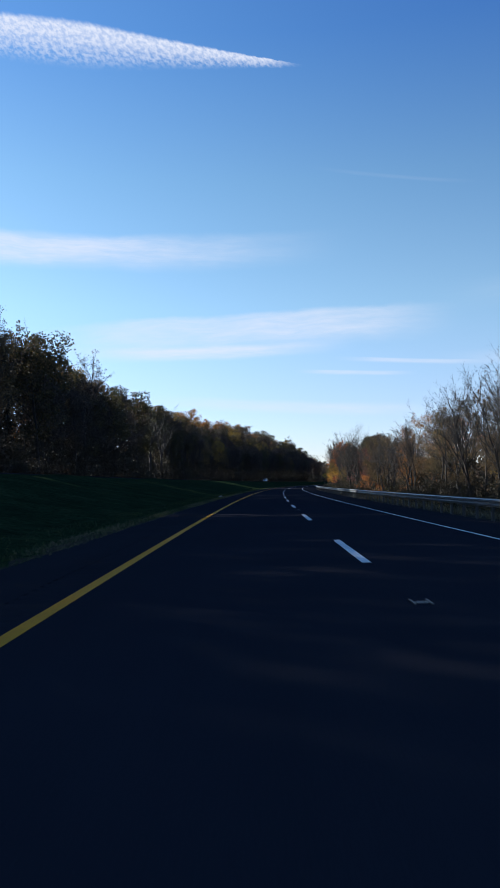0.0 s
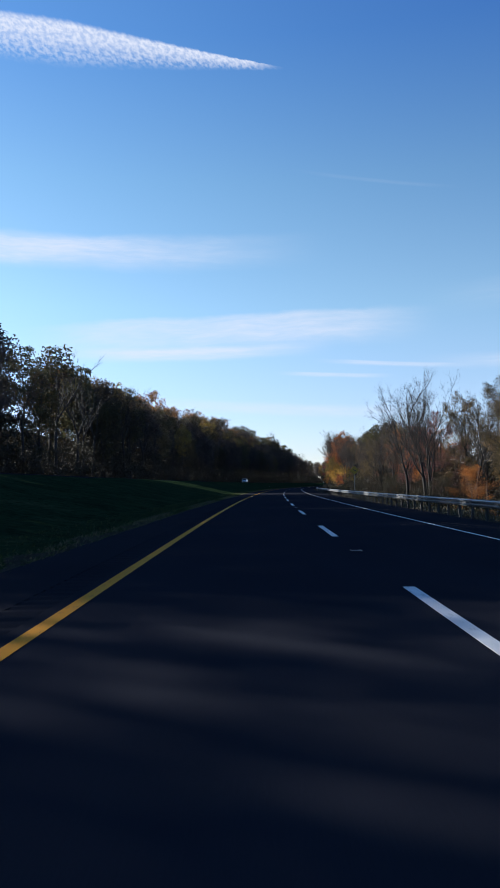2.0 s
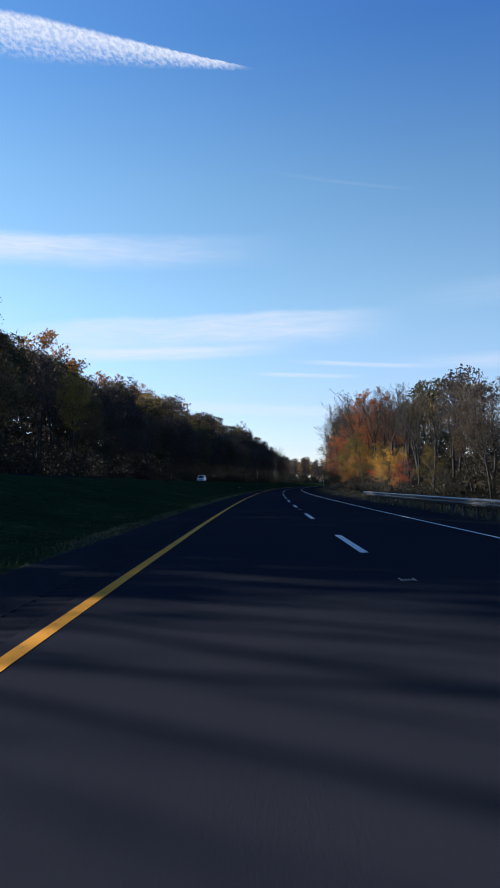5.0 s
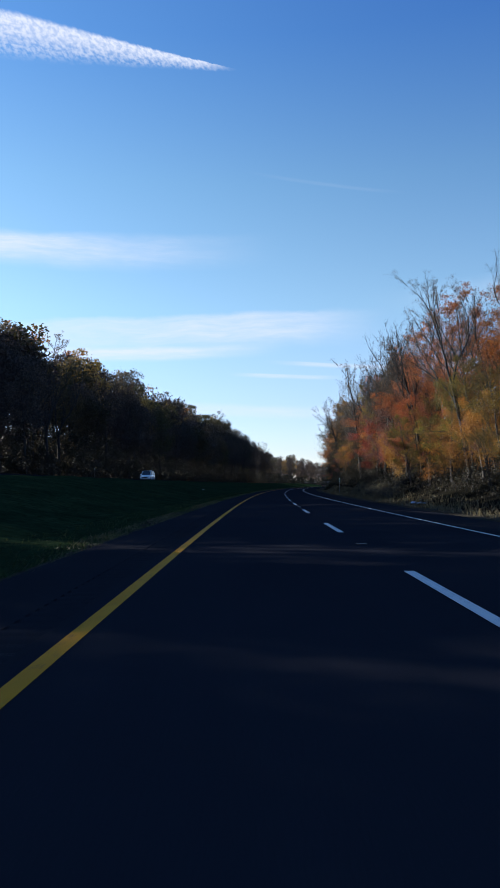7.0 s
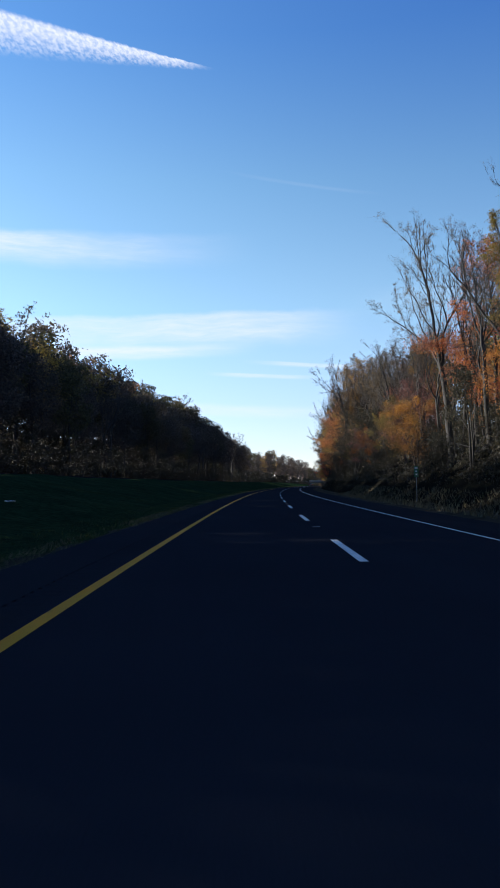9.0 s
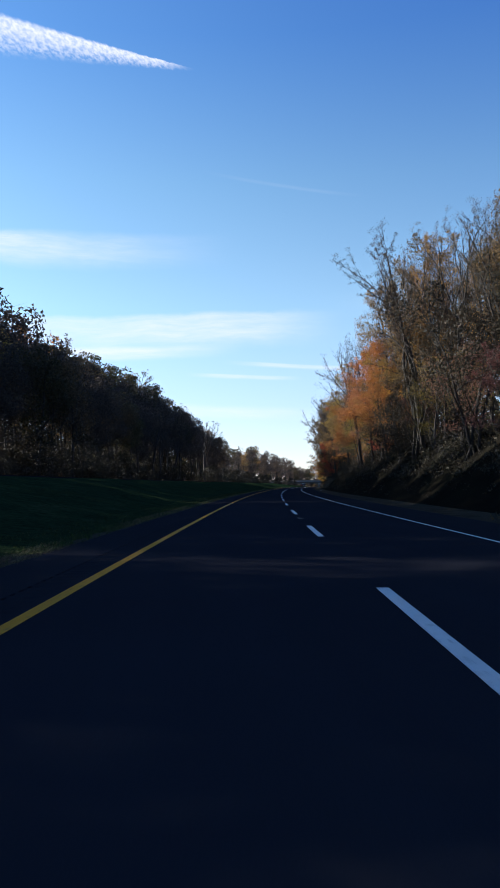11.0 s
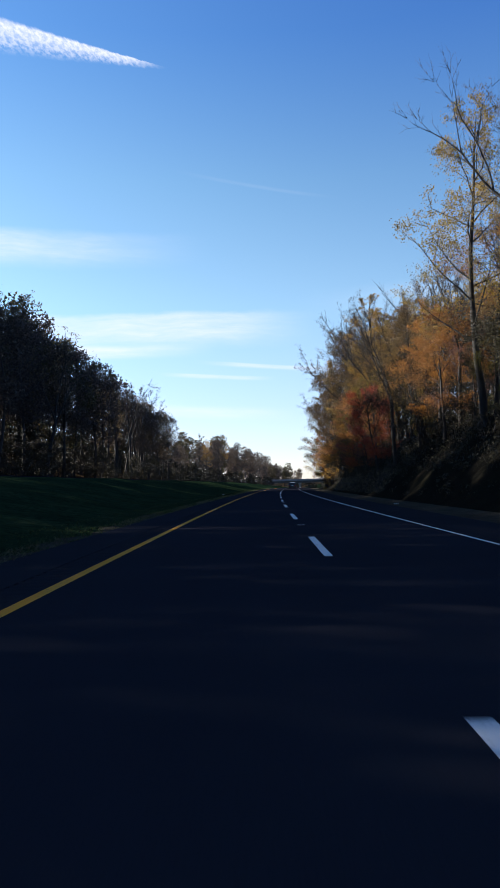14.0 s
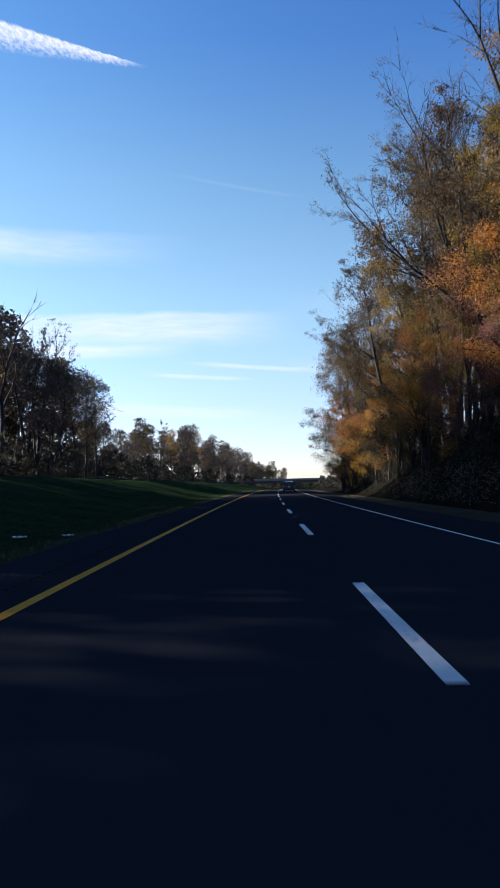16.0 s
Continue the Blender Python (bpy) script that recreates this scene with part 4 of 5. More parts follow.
    row_of_trees(r, 240, 690, 5.0, 13.6, 1.6, {"understory_tree": 0.6, "young_maple": 0.7, "beech_tree": 0.8, "maple_tree": 0.6, "dogwood_tree": 0.6, "red_maple_tree": 0.12}, lambda s: float(ground(s, 14)) + r.uniform(4, 13) * min(1, (right_tops(s) - 6) / 20), 1, g, lean=(-3, 8))
    # bare trees that stand out behind the guardrail, and the wide ones at the bank's end
    for s, d, k, top in ((141.5, 12.6, 0, 12.2), (137, 13.8, 1, 13.2), (146, 16.0, 1, 12), (103, 14.5, 1, 9), (51, 15.5, 0, 10), (57, 15, 1, 10.5), (66, 16.5, 0, 10.5), (176, 15, 1, 10.5), (84, 15, 0, 9.5)):
        plant("bare_roadside_tree", k, 0, s, d, (top - float(ground(s, d))) / 12, 40 * s % 360, 2, g)
    plant("bare_broad_tree", 0, 0, 133, 13.2, (11.6 - float(ground(133, 13.2))) / 14, 30, 0, g)
    g = "trees on the cut bank"
    for kind, s, d, k, top, lean in (("spreading_tree", 634, 11.8, 0, 24, -1), ("oak_tree", 648, 9.6, 1, 23, -1), ("spreading_tree", 622, 12.5, 1, 25, 1), ("maple_tree", 640, 9.4, 0, 14, 2), ("hickory_tree", 655, 10, 0, 18, 0), ("oak_tree", 641, 10.5, 0, 24, 0), ("understory_tree", 646, 9.8, 0, 7, 2), ("young_maple", 637, 9.6, 0, 8, 3), ("understory_tree", 628, 10.2, 1, 8, 0), ("young_maple", 620, 10.5, 1, 9, 2), ("understory_tree", 613, 10.8, 0, 8, 1),
                                     ("bare_tree", 595, 15.5, 0, 29, -3), ("bare_broad_tree", 583, 14.0, 0, 29.0, 1), ("bare_broad_tree", 574, 15.0, 1, 27, 1), ("bare_tree", 588, 16.0, 0, 28.5, 0), ("bare_tree", 580, 16.5, 1, 28.5, 0), ("bare_tree", 599, 15.5, 1, 26, 0), ("arching_tree", 592, 16, 0, 25, 0), ("woodland_tree", 603, 13.5, 0, 21, 1), ("thin_leaved_tree", 597, 14.4, 0, 27, -2), ("spreading_tree", 601, 14.2, 0, 26, -1), ("thin_leaved_tree", 588, 13.4, 1, 28.5, 1), ("spreading_tree", 594, 15, 0, 27.5, -2), ("beech_tree", 588, 12.5, 1, 15, 1), ("spreading_tree", 584, 15.5, 1, 27.5, -3), ("maple_tree", 580, 13.5, 0, 19, 2), ("oak_tree", 574, 14.5, 1, 23, 2), ("thin_leaved_tree", 546, 11.5, 0, 21, 4), ("bare_broad_tree", 508, 14.0, 1, 23.5, 3), ("bare_broad_tree", 512, 14.6, 0, 22, 0), ("hickory_tree", 521, 13.2, 1, 27, 0), ("bare_tree", 484, 12.4, 1, 26, 2), ("thin_leaved_tree", 439, 13.2, 0, 26, 8), ("red_maple_tree", 556, 11.2, 0, 12.5, 4), ("red_maple_tree", 563, 11.0, 1, 11, 3), ("hickory_tree", 600, 11.4, 0, 12.5, 3), ("young_maple", 594, 10.6, 0, 11, 3), ("understory_tree", 603, 11.2, 1, 9, 2), ("understory_tree", 608, 10.8, 0, 10, 2), ("arching_tree", 565, 15.2, 1, 20.5, 2), ("thin_leaved_tree", 288, 12.8, 1, 18.5, 3), ("bare_tree", 318, 13.4, 0, 19, 7), ("dogwood_tree", 586, 11.6, 0, 11, 2), ("hickory_tree", 553, 14.5, 0, 20, 3), ("oak_tree", 566, 15, 1, 20, 2), ("maple_tree", 464, 13.0, 1, 20, 3), ("maple_tree", 457, 12.6, 0, 15, 4), ("oak_tree", 446, 14.5, 1, 27.5, 3), ("thin_leaved_tree", 431, 14.2, 1, 25, 4), ("thin_leaved_tree", 441, 13.5, 0, 25.5, 7), ("beech_tree", 279, 12.4, 1, 8.5, 3), ("hickory_tree", 503, 13.5, 1, 18, 2), ("maple_tree", 530, 12.8, 0, 16, 4), ("oak_tree", 538, 12.5, 0, 18, 3),
                                     ("beech_tree", 284, 12.6, 0, 10, 5), ("thin_leaved_tree", 322, 14.6, 0, 18, 2), ("thin_leaved_tree", 329, 15.4, 1, 19, 2), ("oak_tree", 337, 16, 0, 18.5, 2), ("thin_leaved_tree", 312, 14.8, 1, 17.5, 2), ("hickory_tree", 344, 14.6, 0, 16.5, 2), ("beech_tree", 296, 11.6, 1, 8.5, 3), ("beech_tree", 303, 11.4, 0, 7.8, 4), ("beech_tree", 291, 12.2, 0, 9.5, 3), ("maple_tree", 309, 14.5, 0, 15, 5), ("dogwood_tree", 312, 12.8, 0, 12, 3), ("dogwood_tree", 322, 12.6, 1, 9.5, 3), ("young_maple", 281, 12, 1, 7, 3), ("bare_tree", 307, 13.4, 1, 19, 4),
                                     ("hickory_tree", 441, 17, 1, 26, 3), ("spreading_tree", 452, 15, 1, 29, 2), ("young_maple", 627, 11, 0, 11, 5), ("maple_tree", 616, 12.5, 1, 14, 5), ("hickory_tree", 606, 13, 0, 24, 1), ("oak_tree", 590, 14.5, 0, 22, 0),
                                     ("oak_tree", 636, 12.5, 0, 21, 4), ("young_maple", 644, 11, 1, 8, 4), ("red_maple_tree", 334, 13.2, 1, 10.5, 5), ("bare_tree", 330, 13.2, 0, 18.5, 3), ("thin_leaved_tree", 358, 12.6, 1, 24.5, 0), ("bare_tree", 332, 13.4, 1, 22.5, 0), ("bare_tree", 338, 14.6, 0, 19, 0), ("thin_leaved_tree", 353, 14.0, 0, 20.5, 0), ("thin_leaved_tree", 346, 14.8, 1, 19, 0), ("spreading_tree", 341, 15.5, 0, 18.5, 0), ("maple_tree", 472, 12.8, 0, 21, 3), ("hickory_tree", 466, 13.8, 1, 28, 2), ("oak_tree", 612, 12.2, 1, 25, 3)):
        plant(kind, k, 0, s, d, (top - float(ground(s, d))) / BASE_H[kind], 77 * s % 360, lean, g)


plant_woods()


# ---- far woods, many trees in one mesh ----
def woods(name, label, seed, spots, mix, lite=2):
    """A stand of trees too many to count, joined."""
    r = random.Random(seed)
    V, F, I, n = [], [], [], 0
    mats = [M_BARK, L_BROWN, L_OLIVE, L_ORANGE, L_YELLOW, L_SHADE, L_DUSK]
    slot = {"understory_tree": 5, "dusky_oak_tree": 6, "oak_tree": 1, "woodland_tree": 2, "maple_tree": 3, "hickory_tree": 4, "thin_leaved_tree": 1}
    for s, d, top in spots:
        kind = pick(r, mix)
        v, f, leaf, *_ = model(kind, r.randrange(2), lite)
        z = float(ground(s, d))
        sc = max(0.3, (top - z) / BASE_H[kind] * r.uniform(0.85, 1.1))
        a = r.uniform(0, 6.28)
        rot = np.array([[math.cos(a), -math.sin(a), 0], [math.sin(a), math.cos(a), 0], [0, 0, 1]])
        x, y = plan(s, d)
        for vv, ff, k in ((v, f, 0), (leaf[0], leaf[1], slot[kind])):
            V.append(vv @ rot.T * sc + np.array([float(x), float(y), z]))
            F.append(ff + n)
            I.append(np.full(len(ff), k))
            n += len(vv)
    me = fast_mesh(name, np.concatenate(V), np.concatenate(F), mats, np.concatenate(I))
    return tagged(new(name, me), label, "woods", kind="stuff")


def far_spots():
    r = random.Random(5)
    spots = []
    # tops raised out of sight behind the front rows, to shade road and bank
    for d, up in ((-51, 9), (-62, 16), (-78, 22)):
        s = 30
        while s < 665:
            if not in_clearing(s + (d + 35) * 0.53):
                spots.append((s + r.uniform(-3, 3), d + r.uniform(-4, 4), left_tops(s) + up * np.interp(s, (0, 250, 450, 620), (0.4, 0.65, 1.0, 0.95))))
            s += r.uniform(8, 11) * (1 if d > -60 else 1.2)
    return spots


def floor_spots():
    r = random.Random(29)
    return [(s + r.uniform(-2, 2), d + r.uniform(-2, 2), float(ground(s, d)) + r.uniform(4, 8)) for s in np.arange(10, 600, 6.5) for d in (-36.5, -43, -49, -56)]


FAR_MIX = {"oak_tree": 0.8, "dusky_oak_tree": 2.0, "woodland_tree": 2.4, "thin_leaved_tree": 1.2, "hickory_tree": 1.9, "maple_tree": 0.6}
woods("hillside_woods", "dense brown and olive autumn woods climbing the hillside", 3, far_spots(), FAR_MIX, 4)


def end_spots():
    r = random.Random(8)
    spots = []
    for s in np.arange(1060, 1260, 18):
        for d in (-75, -55, -35, 30, 50, 75):
            spots.append((s + r.uniform(-5, 5), d + r.uniform(-8, 8), 4 + r.uniform(-2, 2)))
    for s in np.arange(696, 1240, 14):
        for d in (-44, -55, -66):
            spots.append((s + r.uniform(-4, 4), d + r.uniform(-4, 4), np.interp(s, (690, 740, 790, 900, 1000, 1160, 1240), (15, 17, 25, 26, 23, 17, 15)) + r.uniform(-3, 3)))
    for s in np.arange(700, 1060, 12):
        spots.append((s + r.uniform(-4, 4), 28 + r.uniform(-4, 4), np.interp(s, (700, 1000), (13, 9)) + r.uniform(-2, 2)))
    return spots


def rear_spots():
    r = random.Random(18)
    return [(s + r.uniform(-4, 4), 31 + r.uniform(-4, 4), right_tops(s) + (1.5 if s > 240 else r.uniform(-3, -1))) for s in np.arange(20, 640, 7.5)]


def rear_floor_spots():
    r = random.Random(38)
    return [(s + r.uniform(-2, 2), d + r.uniform(-2, 2), float(ground(s, d)) + r.uniform(5, 8.5)) for s in np.arange(140, 660, 5.5) for d in (25, 33)]


DISTANT_MIX = {"oak_tree": 1.2, "dusky_oak_tree": 2.0, "thin_leaved_tree": 1.2, "hickory_tree": 0.5, "woodland_tree": 0.8}
woods("distant_woods", "hazy brown and golden woods along the far road", 4, end_spots(), DISTANT_MIX, 4)
woods("rear_woods", "brown autumn woods behind the roadside trees", 14, rear_spots(), DISTANT_MIX, 4)


def thicket_spots():
    r = random.Random(9)
    spots = [(s + r.uniform(-3, 3), d + r.uniform(-2, 2), float(ground(s, d)) + r.uniform(3, 5) * (1 if s < 705 else 1.7)) for s in np.arange(664, 1060, 18) for d in (-36, -41)]
    spots += [(s + r.uniform(-3, 3), d + r.uniform(-2, 2), float(ground(s, d)) + r.uniform(5, 8)) for s in np.arange(560, 900, 8) for d in (-47, -55)]
    spots += [(s + r.uniform(-3, 3), d + r.uniform(-3, 3), float(ground(s, d)) + r.uniform(9, 13)) for s in np.arange(660, 900, 10) for d in (-68, -82)]
    spots += [(s + r.uniform(-3, 3), d + r.uniform(-3, 3), float(ground(s, d)) + r.uniform(5, 8)) for s in np.arange(1080, 1240, 20) for d in np.arange(-80, 90, 16)]
    spots += [(s + r.uniform(-3, 3), d + r.uniform(-2, 2), float(ground(s, d)) + r.uniform(3, 6)) for s in np.arange(690, 1000, 11) for d in (14, 20)]
    return spots


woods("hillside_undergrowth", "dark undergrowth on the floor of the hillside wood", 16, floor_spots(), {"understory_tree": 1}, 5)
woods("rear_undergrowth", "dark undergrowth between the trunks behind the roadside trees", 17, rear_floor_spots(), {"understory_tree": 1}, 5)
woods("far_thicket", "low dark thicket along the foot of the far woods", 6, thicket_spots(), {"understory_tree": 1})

# ---- low growth ----
def blades(name, label, seed, count, s0, s1, d0, d1, high, mat, category="grass", patchy=0.0, thinning=0.0, wide=1.0):
    """Scattered thin blades, two to four in a tuft."""
    g = np.random.default_rng(seed)
    s, d = g.uniform(s0, s1, count), g.uniform(d0, d1, count)
    if thinning:
        # thickest beside the road
        d = d1 - (d1 - d0) * g.random(count) ** (1 / thinning)
    if patchy:
        keep = np.sin(s * 0.37 + 2 * np.sin(d * 0.9)) * np.sin(s * 0.11 + d) + g.normal(0, 0.35, count) > patchy
        s, d = s[keep], d[keep]
        count = len(s)
    x, y = plan(s, d)
    z = ground(s, d) - 0.02
    h = high * g.uniform(0.4, 1.3, count)
    w = (0.02 + 0.035 * g.random(count)) * wide
    a = g.uniform(0, 6.28, count)
    lx, ly = g.normal(0, 0.4, count) * h, g.normal(0, 0.4, count) * h
    base = np.stack([x, y, z], 1)
    side = np.stack([np.cos(a) * w, np.sin(a) * w, np.zeros(count)], 1)
    V = np.stack([base - side, base + side, base + np.stack([lx, ly, h], 1)], 1).reshape(-1, 3)
    T = np.arange(count * 3).reshape(-1, 3)
    tagged(new(name, fast_mesh(name, V, T, [mat])), label, category, kind="stuff")


def brush(name, label, seed, count, twigs, s0, s1, d0, d1, high, mat, size=0.16):
    """A tangle of twigs and small leaves over the ground."""
    g = np.random.default_rng(seed)
    s, d = g.uniform(s0, s1, twigs), g.uniform(d0, d1, twigs)
    x, y = plan(s, d)
    base = np.stack([x, y, ground(s, d) - 0.05], 1)
    clump = 0.35 + 0.65 * np.clip(np.sin(s * 0.5 + 1.7 * np.sin(d)) + 0.6, 0, 1)
    tip = base + np.stack([g.normal(0, 0.5, twigs), g.normal(0, 0.5, twigs), np.ones(twigs)], 1) * (high * clump * g.uniform(0.4, 1.1, twigs))[:, None]
    w = 0.012 + 0.012 * g.random(twigs)
    a = g.uniform(0, 6.28, twigs)
    side = np.stack([np.cos(a) * w, np.sin(a) * w, np.zeros(twigs)], 1)
    up = np.stack([-np.sin(a) * w, np.cos(a) * w, np.zeros(twigs)], 1)
    V = np.stack([base - side, base + side, base + up, tip], 1).reshape(-1, 3)
    i = np.arange(twigs)[:, None] * 4
    T = np.concatenate([i + np.array([[0, 1, 3]]), i + np.array([[1, 2, 3]]), i + np.array([[2, 0, 3]])])
    sites = [(base[k] + (tip[k] - base[k]) * g.uniform(0.4, 1.0), 0.8) for k in range(0, twigs, 2)]
    v, f = foliage(seed + 1, sites, count, size, 0.3)
    M = np.concatenate([np.zeros(len(T)), np.ones(len(f))])
    me = fast_mesh(name, np.concatenate([V, v]), np.concatenate([T, f + len(V)]), [M_BARK, mat], M)
    tagged(new(name, me), label, "undergrowth", kind="stuff")


blades("median_grass", "short mown green grass of the median", 21, 70000, 0, 690, -8.0, -5.9, 0.08, L_GRASS, thinning=0.7, wide=0.4)
blades("shoulder_weeds", "straggling weeds along the asphalt's edge", 22, 40000, 0, 690, -6.6, -5.75, 0.11, L_GRASS, "weeds", 0.0, wide=0.4)
blades("shoulder_straw", "pale dry grass creeping over the shoulder's edge", 25, 110000, 0, 690, -6.5, -5.75, 0.1, L_STRAW, "dry grass", -0.1, wide=0.36)
blades("verge_straw", "dry straw-coloured grass on the verge", 24, 18000, 0, 400, 7.2, 10.0, 0.3, L_STRAW, "dry grass", 0.0)
# brush and litter on the bank take the leaf colour with shade painted in
brush("bank_brush", "tangled brush covering the cut bank, coloured dark as in shade", 31, 42000, 9000, 236, 670, 10.5, 15.5, 1.3, L_SHADE)
brush("bank_leaf_litter", "scattered dead leaves on the bank, coloured dark as in shade", 32, 16000, 2500, 236, 660, 9.0, 14.5, 0.35, L_SHADE, 0.12)
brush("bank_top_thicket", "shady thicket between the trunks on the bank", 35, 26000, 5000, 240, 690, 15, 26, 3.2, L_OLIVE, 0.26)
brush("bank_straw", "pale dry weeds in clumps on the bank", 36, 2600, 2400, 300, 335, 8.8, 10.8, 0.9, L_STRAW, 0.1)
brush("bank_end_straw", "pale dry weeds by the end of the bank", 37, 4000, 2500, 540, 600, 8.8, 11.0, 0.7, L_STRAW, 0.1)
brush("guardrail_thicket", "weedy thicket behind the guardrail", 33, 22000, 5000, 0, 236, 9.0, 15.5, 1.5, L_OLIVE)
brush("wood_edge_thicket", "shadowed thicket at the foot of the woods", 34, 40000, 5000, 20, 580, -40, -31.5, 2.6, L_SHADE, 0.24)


# ---- guardrail ----
def w_beam(length):
    """A W-shaped steel rail along y, 0.31 m high, its face towards -x."""
    prof = [(0.0, -0.155), (0.0, -0.135), (-0.08, -0.1), (-0.08, -0.06), (0.0, -0.02), (0.0, 0.02), (-0.08, 0.06), (-0.08, 0.1), (0.0, 0.135), (0.0, 0.155)]
    back = [(x + 0.004, z) for x, z in reversed(prof)]
    ring = prof + back
    k = len(ring)
    verts = [(x, yy, z) for yy in (0, length) for x, z in ring]
    faces = [(i, (i + 1) % k, (i + 1) % k + k, i + k) for i in range(k)]
    faces += [tuple(reversed(range(k))), tuple(range(k, 2 * k))]
    return mesh_from("rail", verts, faces, [M_STEEL])


def guardrail(s0, s1, d):
    rail_me = w_beam(3.9)
    post_bm = bmesh.new()
    for bx in (-0.045, 0.045):
        box(0.008, 0.1, 1.5, bx, 0, 0.0, bm=post_bm)
    box(0.09, 0.008, 1.5, 0, 0, 0.0, bm=post_bm)
    post_me = bpy.data.meshes.new("post")
    post_bm.to_mesh(post_me)
    post_me.materials.append(M_DULL)
    blk = box(0.15, 0.14, 0.34, 0, 0, 0, 0.01)
    blk_me = bpy.data.meshes.new("blockout")
    blk.to_mesh(blk_me)
    blk_me.materials.append(M_POST)
    bolt_me = bpy.data.meshes.new("bolt")
    bb = bmesh.new()
    bmesh.ops.create_uvsphere(bb, u_segments=6, v_segments=4, radius=0.018)
    bb.to_mesh(bolt_me)
    bolt_me.materials.append(M_STEEL)
    top = thing("guardrail", "galvanised steel W-beam guardrail on posts along the shoulder", "guardrail", on_road(s0, d, -0.26))
    inv = top.matrix_basis.inverted()
    s = s0
    while s < s1:
        child("rail", rail_me, top, at=inv @ on_road(s, d, 0.37))
        for q in (0.4, 2.3):
            p = child("post", post_me, top, at=inv @ on_road(s + q, d + 0.21, -0.24))
            child("blockout", blk_me, p, "weathered timber block", at=Matrix.Translation((-0.13, 0, 0.6)))
            child("bolt", bolt_me, p, at=Matrix.Translation((-0.215, 0, 0.61)))
        s += 3.81
    # flared end
    bm = box(0.05, 0.5, 0.34, 0, 0, 0, 0.015)
    part("end_piece", bm, M_STEEL, top, "bright rounded steel end piece", at=inv @ on_road(s + 0.3, d, 0.37))


guardrail(-60, 226, 6.45)

# ---- signs and posts ----
M_SIGN_Y = plain("faded_yellow_sign_sheet", (0.5, 0.3, 0.03), 0.5, 0, 0.12, 4, 60, 0.0005)
M_SIGN_BLACK = plain("black_sign_ink", (0.02, 0.02, 0.02), 0.5)
M_SIGN_G = plain("green_sign_sheet", (0.02, 0.12, 0.06), 0.45, 0, 0.12, 4, 60, 0.0005)
M_SIGN_W = plain("white_reflective_sheet", (0.75, 0.75, 0.73), 0.4, 0, 0.1, 4, 60, 0.0005)


def u_post(height):
    bm = bmesh.new()
    box(0.05, 0.006, height, 0, 0, height / 2 - 0.3, bm=bm)
    for x in (-0.028, 0.028):
        box(0.006, 0.03, height, x, 0.012, height / 2 - 0.3, bm=bm)
    return bm


def warning_sign(s, d):
    t = thing("warning_sign", "yellow diamond warning sign with black border on a steel post", "road sign", on_road(s, d, float(ground(s, d))))
    part("post", u_post(3.4), M_STEEL, t)
    z = 2.75 - float(ground(s, d))
    plate = part("plate", box(0.76, 0.004, 0.76, 0, 0, 0, 0.001), M_SIGN_Y, t, "faded yellow sign face", at=Matrix.Translation((0, -0.03, z)) @ Matrix.Rotation(radians(45), 4, "Y"))
    for k in range(4):
        part("border_line", box(0.68, 0.003, 0.018, 0, -0.003, 0.335), M_SIGN_BLACK, plate, "black border", at=Matrix.Rotation(radians(90 * k), 4, "Y"))
    bm = bmesh.new()
    box(0.34, 0.003, 0.12, 0, -0.003, 0.02, bm=bm)
    part("symbol", bm, M_SIGN_BLACK, plate, "plain black symbol", at=Matrix.Rotation(radians(-20), 4, "Y"))


def mile_marker(s, d, turn=0.0, front=True):
    t = thing("mile_marker", "small green marker sign on a slim steel post", "road sign", on_road(s, d, float(ground(s, d)), turn))
    part("post", u_post(2.8), M_STEEL, t)
    plate = part("plate", box(0.3, 0.003, 0.75, 0, -0.025, 2.1, 0.001), M_SIGN_G, t, "green sign face")
    for z, w in ((2.34, 0.2), (2.12, 0.12), (1.92, 0.12)):
        part("bar", box(w, 0.002, 0.1, 0, -0.029, z), M_SIGN_W, plate, "white bar")


def delineator(s, d):
    t = thing("delineator_post", "slim pale roadside post with a reflector", "marker post", on_road(s, d, float(ground(s, d))))
    part("post", u_post(2.3), M_STEEL, t)
    part("reflector", box(0.1, 0.004, 0.2, 0, -0.02, 1.85, 0.001), M_SIGN_W, t, "white reflector")


warning_sign(147, 7.7)
mile_marker(352, 8.6)
delineator(345, -30.4)

# ---- raised markers between the dashes ----
M_CAST = plain("worn_cast_iron", (0.07, 0.068, 0.065), 0.5, 0.7)
M_LENS = plain("white_reflector_lens", (0.25, 0.25, 0.245), 0.3)
marker_proto = None
for i in range(0, 56, 2):
    s = 7.0 + 12.192 * i
    m = on_road(s, DASH, float(grade(s)) + 0.004)
    if marker_proto is None:
        t = marker_proto = thing("road_marker", "low cast metal reflector housing set in the road", "road marker", m, "reflector housings along the lane line")
        bm = bmesh.new()
        for x in (-0.085, 0.085):
            box(0.022, 0.26, 0.014, x, 0, 0.005, 0.004, bm=bm)
        box(0.15, 0.06, 0.01, 0, -0.02, 0.003, 0.003, bm=bm)
        part("housing", bm, M_CAST, t)
        part("lens", box(0.1, 0.012, 0.014, 0, -0.055, 0.01, 0.002), M_LENS, t, "clear reflector lens")
    else:
        copy_thing(marker_proto, m)

